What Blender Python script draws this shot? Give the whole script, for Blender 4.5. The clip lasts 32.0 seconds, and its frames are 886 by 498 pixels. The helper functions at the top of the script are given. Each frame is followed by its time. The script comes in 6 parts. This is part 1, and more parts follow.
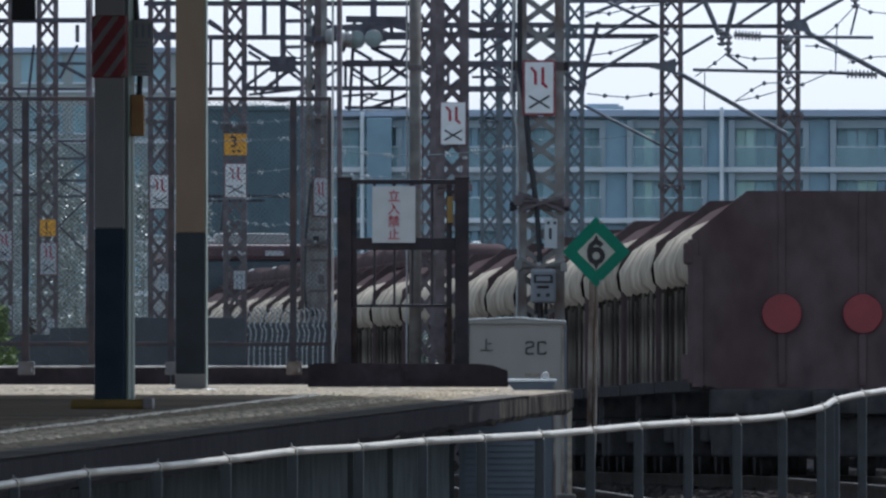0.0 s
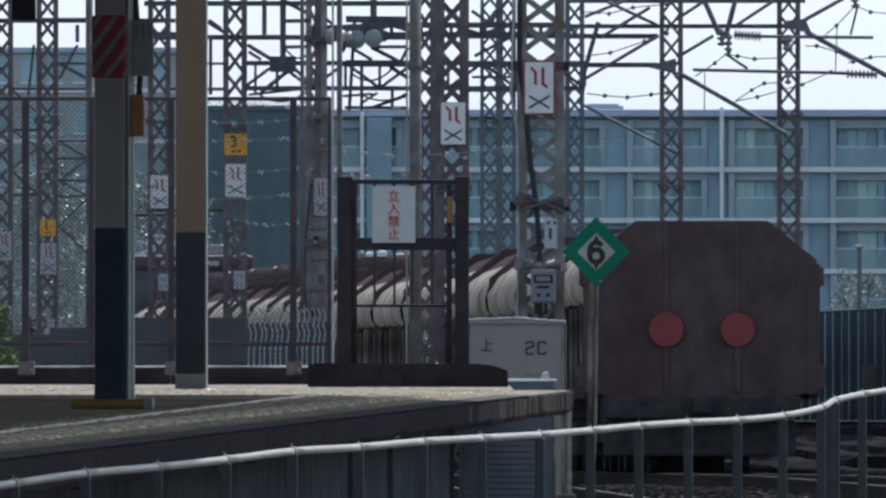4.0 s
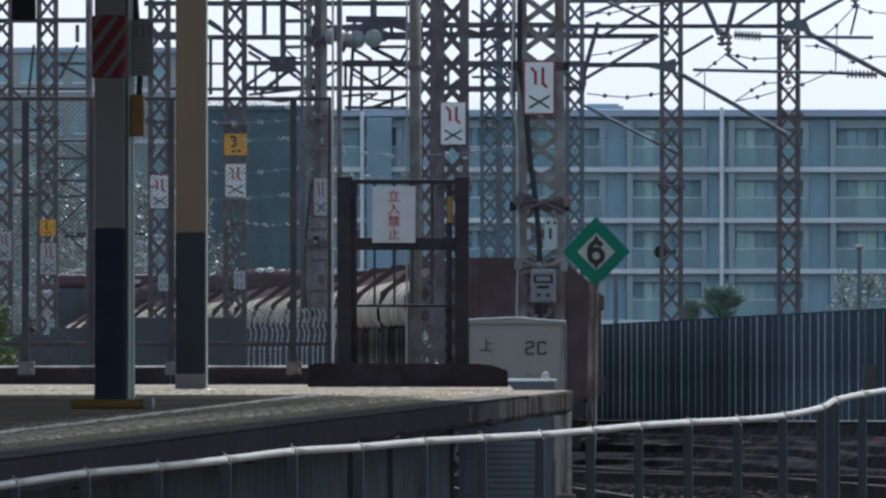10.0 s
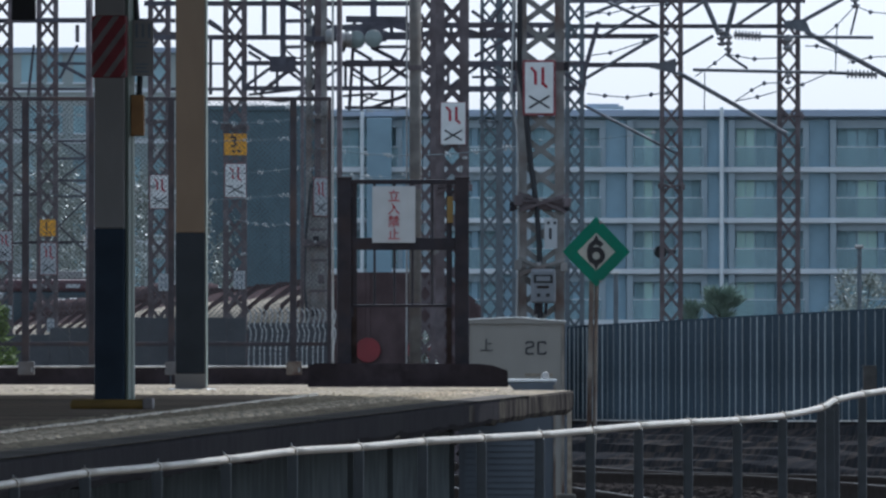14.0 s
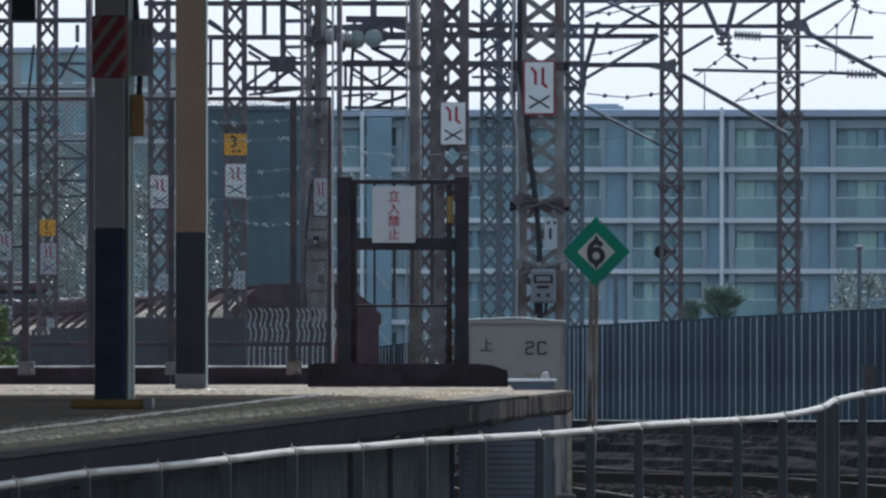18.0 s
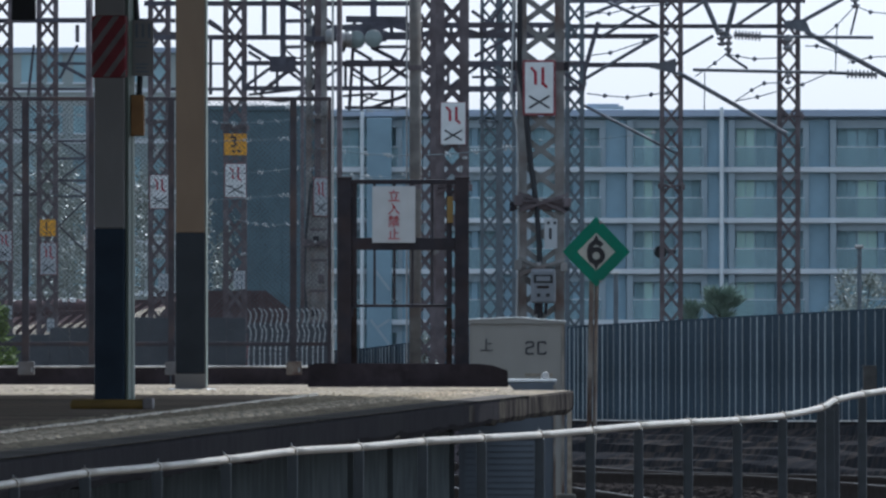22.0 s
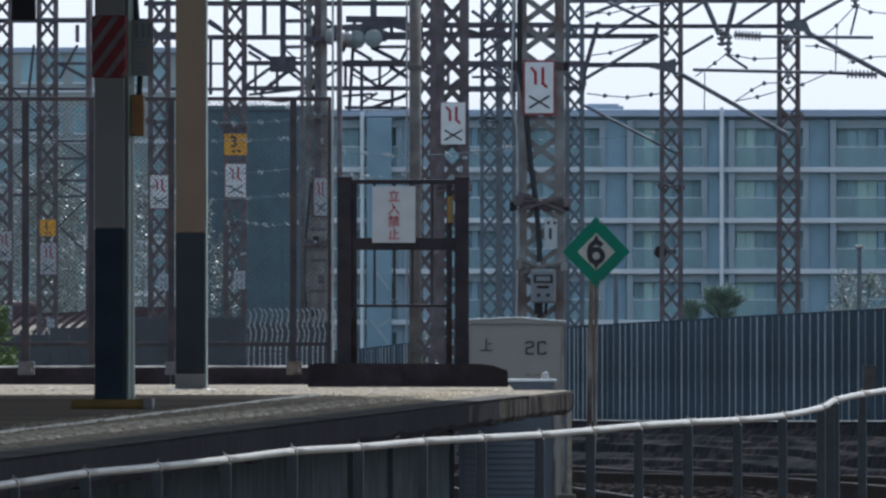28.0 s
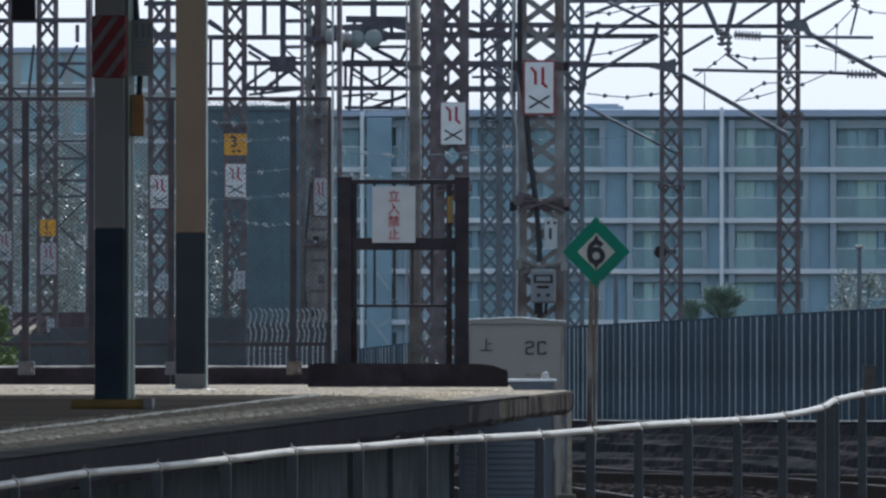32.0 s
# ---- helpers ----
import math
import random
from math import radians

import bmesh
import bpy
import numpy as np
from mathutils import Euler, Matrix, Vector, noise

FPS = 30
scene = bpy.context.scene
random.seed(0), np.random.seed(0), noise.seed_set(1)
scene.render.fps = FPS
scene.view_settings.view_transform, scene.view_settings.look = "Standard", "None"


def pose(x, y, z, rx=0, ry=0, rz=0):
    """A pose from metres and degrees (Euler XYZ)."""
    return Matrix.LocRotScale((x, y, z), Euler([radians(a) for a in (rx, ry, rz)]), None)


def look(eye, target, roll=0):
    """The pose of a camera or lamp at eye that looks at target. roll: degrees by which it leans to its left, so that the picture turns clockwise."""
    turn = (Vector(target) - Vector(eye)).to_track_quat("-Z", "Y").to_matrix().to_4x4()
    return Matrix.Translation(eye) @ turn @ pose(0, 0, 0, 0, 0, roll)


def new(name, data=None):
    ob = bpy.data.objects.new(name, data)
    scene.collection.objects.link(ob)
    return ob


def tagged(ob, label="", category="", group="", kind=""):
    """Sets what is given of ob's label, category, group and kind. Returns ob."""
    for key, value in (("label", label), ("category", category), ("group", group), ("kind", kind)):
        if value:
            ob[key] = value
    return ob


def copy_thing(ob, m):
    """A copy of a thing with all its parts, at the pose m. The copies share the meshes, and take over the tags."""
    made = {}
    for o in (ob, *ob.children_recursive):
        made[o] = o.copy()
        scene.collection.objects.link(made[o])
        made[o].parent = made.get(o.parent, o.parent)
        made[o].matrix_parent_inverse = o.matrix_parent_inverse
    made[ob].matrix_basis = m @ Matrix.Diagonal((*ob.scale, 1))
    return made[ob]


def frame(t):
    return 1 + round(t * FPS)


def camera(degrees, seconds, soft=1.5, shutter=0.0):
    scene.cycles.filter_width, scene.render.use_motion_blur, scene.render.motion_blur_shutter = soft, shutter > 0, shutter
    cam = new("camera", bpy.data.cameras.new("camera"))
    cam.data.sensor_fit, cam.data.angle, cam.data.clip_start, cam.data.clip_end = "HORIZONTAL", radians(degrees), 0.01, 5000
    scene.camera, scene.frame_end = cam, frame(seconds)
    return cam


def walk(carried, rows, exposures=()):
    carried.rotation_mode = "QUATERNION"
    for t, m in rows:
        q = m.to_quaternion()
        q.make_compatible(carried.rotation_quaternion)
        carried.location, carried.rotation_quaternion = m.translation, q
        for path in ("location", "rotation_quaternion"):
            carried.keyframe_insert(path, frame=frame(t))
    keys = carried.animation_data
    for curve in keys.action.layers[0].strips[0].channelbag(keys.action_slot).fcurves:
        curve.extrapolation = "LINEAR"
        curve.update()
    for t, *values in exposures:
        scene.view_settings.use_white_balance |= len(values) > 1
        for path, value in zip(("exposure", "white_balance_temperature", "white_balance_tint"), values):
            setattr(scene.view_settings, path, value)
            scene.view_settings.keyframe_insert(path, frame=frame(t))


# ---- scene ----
cam = camera(2.5, 32.0, soft=2.5)
EYE = (0.0, 0.0, 1.5)
VIEW = look(EYE, (0.0, 1000.0, 4.812))
walk(cam, [(0.0, VIEW), (32.0, VIEW)], [(0.0, 0.32, 5320, 7), (32.0, 0.32, 5320, 7)])

# ---- world, sun, exposure ----
SUN_ELEV, SUN_AZ = radians(52), radians(24)   # azimuth from +y towards +x
world = bpy.data.worlds.new("world")
scene.world = world
world.use_nodes = True
wn = world.node_tree
sky = wn.nodes.new("ShaderNodeTexSky")
sky.sky_type, sky.sun_disc = "NISHITA", False
sky.sun_elevation, sky.sun_rotation = SUN_ELEV, SUN_AZ
sky.air_density, sky.dust_density, sky.ozone_density = 1.0, 1.25, 1.5
hazy = wn.nodes.new("ShaderNodeHueSaturation")     # a hazy, washed-out summer sky
hazy.inputs["Hue"].default_value, hazy.inputs["Saturation"].default_value = 0.475, 0.3
wn.links.new(sky.outputs[0], hazy.inputs["Color"])
wn.links.new(hazy.outputs[0], wn.nodes["Background"].inputs[0])
wn.nodes["Background"].inputs[1].default_value = 0.127
sun_data = bpy.data.lights.new("sun", "SUN")
sun_data.energy, sun_data.angle, sun_data.color = 3.0, radians(0.53), (1.0, 0.94, 0.84)
sun = new("sun", sun_data)
to_sun = Vector((math.sin(SUN_AZ) * math.cos(SUN_ELEV), math.cos(SUN_AZ) * math.cos(SUN_ELEV), math.sin(SUN_ELEV)))
sun.matrix_world = look(to_sun * 50, (0, 0, 0))


# ---- materials ----
def mat(name, colour, rough=0.7, metal=0.0, vary=0.25, scale=6.0, bump=0.15, stain=None, stain_amount=0.35, stain_scale=1.2, per_object=0.0, spec=0.5, streak=0.0):
    """Procedural surface: grain at one scale, stains at a larger one, fine relief, optional change from piece to piece."""
    m = bpy.data.materials.new(name)
    m.use_nodes = True
    nt = m.node_tree
    b = nt.nodes["Principled BSDF"]
    co = nt.nodes.new("ShaderNodeTexCoord")
    mp = nt.nodes.new("ShaderNodeMapping")
    mp.inputs["Scale"].default_value = (1, 1, 1 - 0.85 * streak)
    nt.links.new(co.outputs["Object"], mp.inputs[0])
    n1 = nt.nodes.new("ShaderNodeTexNoise")
    n1.inputs["Scale"].default_value, n1.inputs["Detail"].default_value = scale, 6
    n2 = nt.nodes.new("ShaderNodeTexNoise")
    n2.inputs["Scale"].default_value, n2.inputs["Detail"].default_value = stain_scale, 4
    nt.links.new(mp.outputs[0], n1.inputs["Vector"])
    nt.links.new(mp.outputs[0], n2.inputs["Vector"])
    r1 = nt.nodes.new("ShaderNodeValToRGB")
    c = Vector(colour)
    r1.color_ramp.elements[0].position, r1.color_ramp.elements[1].position = 0.3, 0.7
    r1.color_ramp.elements[0].color = (*(c * (1 - vary)), 1)
    r1.color_ramp.elements[1].color = (*[min(1, v) for v in c * (1 + vary)], 1)
    nt.links.new(n1.outputs["Fac"], r1.inputs[0])
    out = r1.outputs[0]
    r2 = nt.nodes.new("ShaderNodeValToRGB")
    r2.color_ramp.elements[0].position, r2.color_ramp.elements[1].position = 0.48, 0.66
    r2.color_ramp.elements[0].color = (0, 0, 0, 1)
    r2.color_ramp.elements[1].color = (stain_amount, stain_amount, stain_amount, 1)
    nt.links.new(n2.outputs["Fac"], r2.inputs[0])
    mx = nt.nodes.new("ShaderNodeMixRGB")
    mx.inputs[2].default_value = (*(stain or c * 0.5), 1)
    nt.links.new(r2.outputs[0], mx.inputs[0])
    nt.links.new(out, mx.inputs[1])
    out = mx.outputs[0]
    if per_object:
        oi = nt.nodes.new("ShaderNodeObjectInfo")
        hs = nt.nodes.new("ShaderNodeHueSaturation")
        mr = nt.nodes.new("ShaderNodeMapRange")
        mr.inputs[3].default_value, mr.inputs[4].default_value = 1 - per_object, 1 + per_object
        nt.links.new(oi.outputs["Random"], mr.inputs[0])
        nt.links.new(mr.outputs[0], hs.inputs["Value"])
        nt.links.new(out, hs.inputs["Color"])
        out = hs.outputs[0]
    nt.links.new(out, b.inputs["Base Color"])
    b.inputs["Roughness"].default_value, b.inputs["Metallic"].default_value = rough, metal
    b.inputs["Specular IOR Level"].default_value = spec
    if bump:
        bp = nt.nodes.new("ShaderNodeBump")
        bp.inputs["Strength"].default_value, bp.inputs["Distance"].default_value = bump, 0.02
        nt.links.new(n1.outputs["Fac"], bp.inputs["Height"])
        nt.links.new(bp.outputs[0], b.inputs["Normal"])
    return m


M_BALLAST = mat("ballast", (0.08, 0.068, 0.062), 0.95, 0, 0.5, 14, 0.8, (0.025, 0.02, 0.018), 0.6, 0.5, spec=0.0)
M_EARTH = mat("earth", (0.1, 0.09, 0.082), 0.95, 0, 0.4, 3, 0.5, (0.025, 0.03, 0.018), 0.6, 0.1, spec=0.0)
M_CONC = mat("platform_concrete", (0.355, 0.295, 0.23), 0.9, 0, 0.4, 16, 0.4, (0.16, 0.14, 0.115), 0.75, 2.2, spec=0.0)
M_CONC_DARK = mat("stained_concrete", (0.12, 0.112, 0.1), 0.9, 0, 0.35, 7, 0.4, (0.05, 0.045, 0.04), 0.7, 2.5, streak=0.7, spec=0.0)
M_KERB = mat("kerb_concrete", (0.042, 0.034, 0.038), 0.85, 0, 0.3, 12, 0.3, (0.025, 0.02, 0.02), 0.6, 3, spec=0.0)
M_ASPHALT = mat("platform_asphalt", (0.285, 0.228, 0.18), 0.9, 0, 0.2, 14, 0.3, (0.08, 0.078, 0.075), 0.5, 0.7, spec=0.0)
M_NOSING = mat("sun_glint_nosing", (0.74, 0.66, 0.56), 0.7, 0, 0.15, 12, 0.1, None, 0.4, 3, spec=0.0)
M_COPING = mat("pale_sunlit_coping", (0.62, 0.58, 0.53), 0.45, 0, 0.3, 14, 0.2, (0.14, 0.12, 0.1), 0.8, 2.2)
M_TACTILE = mat("tactile_tile", (0.58, 0.49, 0.38), 0.8, 0, 0.25, 12, 0.2, (0.24, 0.21, 0.175), 0.5, 3, per_object=0.4, spec=0.0)
M_BLUE = mat("navy_paint", (0.026, 0.038, 0.058), 0.5, 0, 0.2, 5, 0.05, (0.03, 0.05, 0.08), 0.3, 2, spec=0.2)
M_BLUEGREY = mat("faded_navy_paint", (0.018, 0.022, 0.028), 0.6, 0, 0.2, 5, 0.05, None, 0.3, 2, spec=0.2)
M_CREAM = mat("cream_paint", (0.133, 0.098, 0.068), 0.6, 0, 0.1, 5, 0.05, (0.12, 0.095, 0.07), 0.4, 1.2, streak=0.6, spec=0.25)
M_GREYGREEN = mat("grey_green_paint", (0.12, 0.11, 0.104), 0.55, 0, 0.08, 5, 0.05, None, 0.25, 1.2, streak=0.6)
M_COLGREY = mat("grey_column_paint", (0.27, 0.25, 0.245), 0.6, 0, 0.08, 5, 0.05, None, 0.25, 1.2, spec=0.2, streak=0.6)
M_PALEGREEN = mat("pale_green_pipe_and_sunlit_side", (0.15, 0.175, 0.145), 0.5, 0, 0.1, 5, 0.05, None, 0.25, 1.2)
M_STRIPE = mat("dirty_white_stripe", (0.19, 0.165, 0.16), 0.7, 0, 0.15, 9, 0.03, (0.2, 0.18, 0.18), 0.4, 3)
M_WRAPRED = mat("weathered_red_wrap", (0.2, 0.024, 0.032), 0.6, 0, 0.2, 9, 0.05, (0.16, 0.03, 0.035), 0.4, 3)
M_FADEDRED = mat("faded_red_frame", (0.26, 0.065, 0.075), 0.6, 0, 0.2, 9, 0.05, None, 0.3, 3)
M_WHITE = mat("white_paint", (0.75, 0.75, 0.74), 0.5, 0, 0.06, 9, 0.03, (0.5, 0.47, 0.42), 0.3, 3)
M_PLATE = mat("dull_white_plate", (0.44, 0.455, 0.47), 0.6, 0, 0.06, 9, 0.03, (0.4, 0.4, 0.4), 0.3, 3)
M_YELLOW = mat("ochre_paint", (0.17, 0.105, 0.022), 0.6, 0, 0.2, 9, 0.1, (0.2, 0.12, 0.03), 0.5, 4)
M_ORANGE = mat("amber_sign", (0.80, 0.38, 0.02), 0.5, 0, 0.12, 9, 0.02, None, 0.2, 5)
M_BOXBROWN = mat("brown_box", (0.30, 0.15, 0.05), 0.6, 0, 0.2, 9, 0.1, None, 0.3, 4)
M_BLACK = mat("black_plastic", (0.012, 0.012, 0.014), 0.5, 0, 0.3, 9, 0.05)
M_GATE = mat("dark_painted_steel", (0.024, 0.021, 0.027), 0.5, 0, 0.3, 12, 0.1, (0.06, 0.035, 0.028), 0.3, 5, spec=0.2)
M_FENCEPOST = mat("brown_fence_steel", (0.04, 0.034, 0.042), 0.6, 0.2, 0.3, 12, 0.1, (0.09, 0.055, 0.045), 0.5, 4)
M_WIRE = mat("galvanised_wire", (0.07, 0.075, 0.085), 0.45, 0.3, 0.2, 20, 0)
M_GALV = mat("galvanised_steel", (0.33, 0.33, 0.33), 0.5, 0.5, 0.2, 8, 0.1, (0.20, 0.13, 0.09), 0.4, 1.5)
M_MAST = mat("weathered_mast_steel", (0.135, 0.11, 0.116), 0.65, 0.2, 0.35, 6, 0.1, (0.085, 0.055, 0.052), 0.7, 1.2)
M_MASTGREY = mat("grey_mast_steel", (0.23, 0.22, 0.21), 0.6, 0.3, 0.3, 6, 0.1, (0.12, 0.065, 0.045), 0.85, 1.6)
M_POLE = mat("dirty_grey_pole", (0.155, 0.14, 0.127), 0.7, 0, 0.25, 8, 0.1, (0.12, 0.085, 0.065), 0.7, 1.6, spec=0.2)
# far mast and hazed gantry steel carry distance haze in their colour
M_MASTFAR = mat("hazed_mast_steel", (0.13, 0.15, 0.17), 0.65, 0.2, 0.25, 5, 0.1, (0.10, 0.08, 0.07), 0.4, 0.7)
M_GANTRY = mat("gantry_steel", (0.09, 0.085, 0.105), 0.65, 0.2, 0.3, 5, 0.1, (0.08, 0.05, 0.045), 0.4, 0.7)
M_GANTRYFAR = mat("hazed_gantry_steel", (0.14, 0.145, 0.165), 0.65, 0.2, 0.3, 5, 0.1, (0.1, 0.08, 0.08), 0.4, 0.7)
M_CABLE = mat("black_cable", (0.02, 0.02, 0.024), 0.6)
M_PORCELAIN = mat("porcelain", (0.22, 0.21, 0.22), 0.25, 0, 0.1, 8, 0)
M_WHITEGLAZE = mat("white_glaze", (0.5, 0.51, 0.51), 0.15, 0, 0.05, 8, 0)
M_SIGNGREEN = mat("green_sign", (0.0, 0.195, 0.118), 0.45, 0, 0.12, 10, 0.02, None, 0.2, 4)
M_SIGNPALE = mat("sign_centre", (0.52, 0.53, 0.48), 0.6, 0, 0.06, 10, 0.02, None, 0.2, 4)
M_RUST = mat("rusty_post", (0.12, 0.075, 0.055), 0.8, 0.1, 0.5, 16, 0.3, (0.46, 0.43, 0.39), 0.8, 7, streak=0.8)
M_TRIM = mat("stained_trim", (0.3, 0.26, 0.22), 0.8, 0.1, 0.4, 14, 0.3, (0.10, 0.04, 0.02), 0.8, 5, streak=0.6)
M_RUSTDARK = mat("dark_rust", (0.036, 0.027, 0.025), 0.85, 0, 0.4, 12, 0.2, (0.04, 0.025, 0.022), 0.6, 4, spec=0.0)
M_BRACKETRUST = mat("rusty_bracket", (0.19, 0.15, 0.12), 0.8, 0, 0.3, 14, 0.2, (0.08, 0.035, 0.02), 0.8, 9)
M_BRACKET = mat("dull_bracket_grey", (0.14, 0.13, 0.13), 0.7, 0, 0.2, 12, 0.1, (0.1, 0.07, 0.05), 0.5, 4)
M_CABINET = mat("grey_cabinet", (0.275, 0.252, 0.222), 0.6, 0, 0.06, 6, 0.03, (0.26, 0.24, 0.21), 0.4, 2, streak=0.5)
M_METER = mat("meter_box_grey", (0.2, 0.207, 0.225), 0.6, 0, 0.08, 9, 0.03, None, 0.3, 3)
M_CABBLUE = mat("blue_grey_cabinet", (0.12, 0.135, 0.158), 0.5, 0, 0.08, 6, 0.03, (0.16, 0.19, 0.24), 0.4, 2, streak=0.5)
M_RAILTUBE = mat("white_handrail", (0.39, 0.335, 0.275), 0.5, 0, 0.1, 14, 0.05, (0.4, 0.36, 0.3), 0.35, 4)
M_PICKET = mat("railing_post_paint", (0.046, 0.05, 0.056), 0.5, 0, 0.2, 14, 0.05, None, 0.3, 4)
M_SHEET = mat("blue_grey_panel", (0.058, 0.077, 0.096), 0.85, 0.0, 0.2, 3, 0.05, (0.066, 0.084, 0.108), 0.4, 0.8, per_object=0.12, spec=0.0)
M_SHEETRIB = mat("sheet_steel_rib", (0.46, 0.49, 0.5), 0.4, 0.1, 0.3, 3, 0.05, None, 0.5, 0.8, per_object=0.45, spec=0.1)
M_WPICKET = mat("white_picket", (0.42, 0.43, 0.43), 0.5, 0, 0.1, 10, 0.05, None, 0.3, 3)
M_WALLGREY = mat("grey_block_wall", (0.088, 0.092, 0.1), 0.85, 0, 0.15, 4, 0.2, None, 0.4, 1, spec=0.0)
M_WAGON = mat("wagon_brown", (0.1, 0.072, 0.073), 0.75, 0, 0.25, 3, 0.08, (0.06, 0.035, 0.035), 0.5, 0.9, per_object=0.1, streak=0.4, spec=0.0)
M_LIME = mat("lime_dust", (0.45, 0.385, 0.31), 0.95, 0, 0.25, 2, 0.25, (0.17, 0.145, 0.115), 0.6, 1.1, per_object=0.12, spec=0.0, streak=0.3)
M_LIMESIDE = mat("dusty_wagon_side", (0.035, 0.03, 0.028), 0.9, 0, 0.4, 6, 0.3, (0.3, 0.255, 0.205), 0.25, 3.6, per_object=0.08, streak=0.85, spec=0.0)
M_UNDER = mat("wagon_underframe", (0.05, 0.048, 0.05), 0.8, 0, 0.3, 8, 0.2, (0.10, 0.09, 0.08), 0.35, 3, spec=0.0)
M_RIB = mat("dusty_rib", (0.24, 0.21, 0.175), 0.85, 0, 0.5, 8, 0.2, (0.04, 0.035, 0.032), 0.85, 4, per_object=0.5, streak=0.6, spec=0.0)
M_DISC = mat("red_marker_disc", (0.21, 0.015, 0.022), 0.35, 0, 0.1, 6, 0.02, (0.13, 0.012, 0.016), 0.4, 3)
M_STEEL = mat("rail_steel", (0.055, 0.047, 0.045), 0.8, 0.0, 0.3, 3, 0.03, (0.03, 0.025, 0.022), 0.8, 0.5, spec=0.2)
M_RAILRUST = mat("rail_rust", (0.05, 0.042, 0.038), 0.9, 0, 0.3, 10, 0.2, None, 0.3, 1.5, spec=0.0)
M_FOOTING = mat("spilt_ballast", (0.028, 0.028, 0.031), 0.95, 0, 0.5, 5, 0.6, (0.078, 0.064, 0.056), 0.75, 1.1, spec=0.0)
M_EDGETOP = mat("darkened_edge_stone", (0.17, 0.155, 0.145), 0.95, 0, 0.3, 10, 0.3, (0.08, 0.075, 0.07), 0.6, 1.2, spec=0.0)
# wall below the slab: under-slab shade put into a darker concrete colour
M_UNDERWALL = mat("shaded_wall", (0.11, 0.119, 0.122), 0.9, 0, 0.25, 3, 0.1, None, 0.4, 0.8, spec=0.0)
M_EDGEPALE = mat("patchy_edge_concrete", (0.085, 0.073, 0.062), 0.95, 0, 0.4, 9, 0.4, (0.03, 0.026, 0.028), 0.9, 1.9, spec=0.0)
M_EDGE = mat("dark_platform_edge", (0.045, 0.041, 0.043), 0.95, 0, 0.15, 7, 0.2, (0.06, 0.056, 0.054), 0.35, 0.3, spec=0.0)
M_GRIT = mat("platform_chippings", (0.46, 0.38, 0.28), 0.9, 0, 0.3, 6, 0, (0.2, 0.18, 0.15), 0.6, 2.5, spec=0.0)
M_STONE = mat("ballast_stone", (0.042, 0.036, 0.034), 0.95, 0, 0.3, 8, 0, (0.05, 0.04, 0.035), 0.5, 3, spec=0.0)
M_SLEEPER = mat("sleeper", (0.07, 0.06, 0.052), 0.9, 0, 0.3, 8, 0.3, None, 0.4, 2, spec=0.0, per_object=0.2)
M_LOCO = mat("locomotive_red", (0.075, 0.027, 0.035), 0.5, 0, 0.15, 3, 0.05, None, 0.3, 1)
M_LOCOBLUE = mat("locomotive_teal", (0.032, 0.052, 0.066), 0.45, 0, 0.15, 3, 0.05, None, 0.3, 1)
M_LOCOGREY = mat("locomotive_grey", (0.3, 0.3, 0.29), 0.45, 0.2, 0.1, 3, 0.05, None, 0.3, 1)
M_LOCOWIN = mat("cab_glass", (0.05, 0.075, 0.09), 0.1, 0, 0.1, 3, 0)
# far buildings: the blue of distance haze is put into these colours
M_FACADE = mat("hazed_facade", (0.52, 0.65, 0.71), 0.75, 0, 0.08, 0.5, 0.05, (0.2, 0.26, 0.33), 0.4, 0.15)
M_HALL = mat("hazed_hall_cladding", (0.092, 0.135, 0.158), 0.75, 0, 0.15, 0.6, 0.05, (0.085, 0.125, 0.145), 0.5, 0.2)
M_PIERHAZE = mat("hazed_pier", (0.275, 0.39, 0.47), 0.6, 0, 0.12, 0.8, 0.05, None, 0.3, 0.2, per_object=0.08)
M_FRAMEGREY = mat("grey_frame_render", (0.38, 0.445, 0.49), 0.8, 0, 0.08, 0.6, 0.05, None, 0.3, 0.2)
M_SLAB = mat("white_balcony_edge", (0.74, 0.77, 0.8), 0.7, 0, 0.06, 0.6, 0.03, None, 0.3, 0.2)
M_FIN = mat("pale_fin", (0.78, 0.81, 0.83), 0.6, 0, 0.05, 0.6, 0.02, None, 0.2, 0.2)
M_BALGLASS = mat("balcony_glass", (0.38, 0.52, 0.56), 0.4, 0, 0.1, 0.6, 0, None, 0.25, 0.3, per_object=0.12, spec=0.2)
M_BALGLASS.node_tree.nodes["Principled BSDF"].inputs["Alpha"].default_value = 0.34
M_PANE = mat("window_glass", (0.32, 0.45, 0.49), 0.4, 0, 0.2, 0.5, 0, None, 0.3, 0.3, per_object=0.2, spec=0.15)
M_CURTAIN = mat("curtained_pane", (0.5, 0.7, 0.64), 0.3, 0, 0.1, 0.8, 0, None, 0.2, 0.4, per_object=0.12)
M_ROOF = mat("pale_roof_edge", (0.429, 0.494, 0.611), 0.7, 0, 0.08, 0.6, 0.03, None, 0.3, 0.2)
M_TEALDARK = mat("dark_teal_joint", (0.09, 0.13, 0.15), 0.75)
M_TEAL = mat("hazed_teal_facade", (0.38, 0.41, 0.395), 0.75, 0, 0.15, 0.5, 0.05, (0.2, 0.27, 0.28), 0.5, 0.2)
# far shrubs: leaf green lightened to carry distance haze
M_LEAF = mat("leaf", (0.25, 0.325, 0.27), 0.6, 0, 0.4, 2, 0, None, 0.4, 1)
M_LEAFBRIGHT = mat("bright_leaf", (0.16, 0.22, 0.05), 0.6, 0, 0.4, 2, 0, None, 0.3, 1)
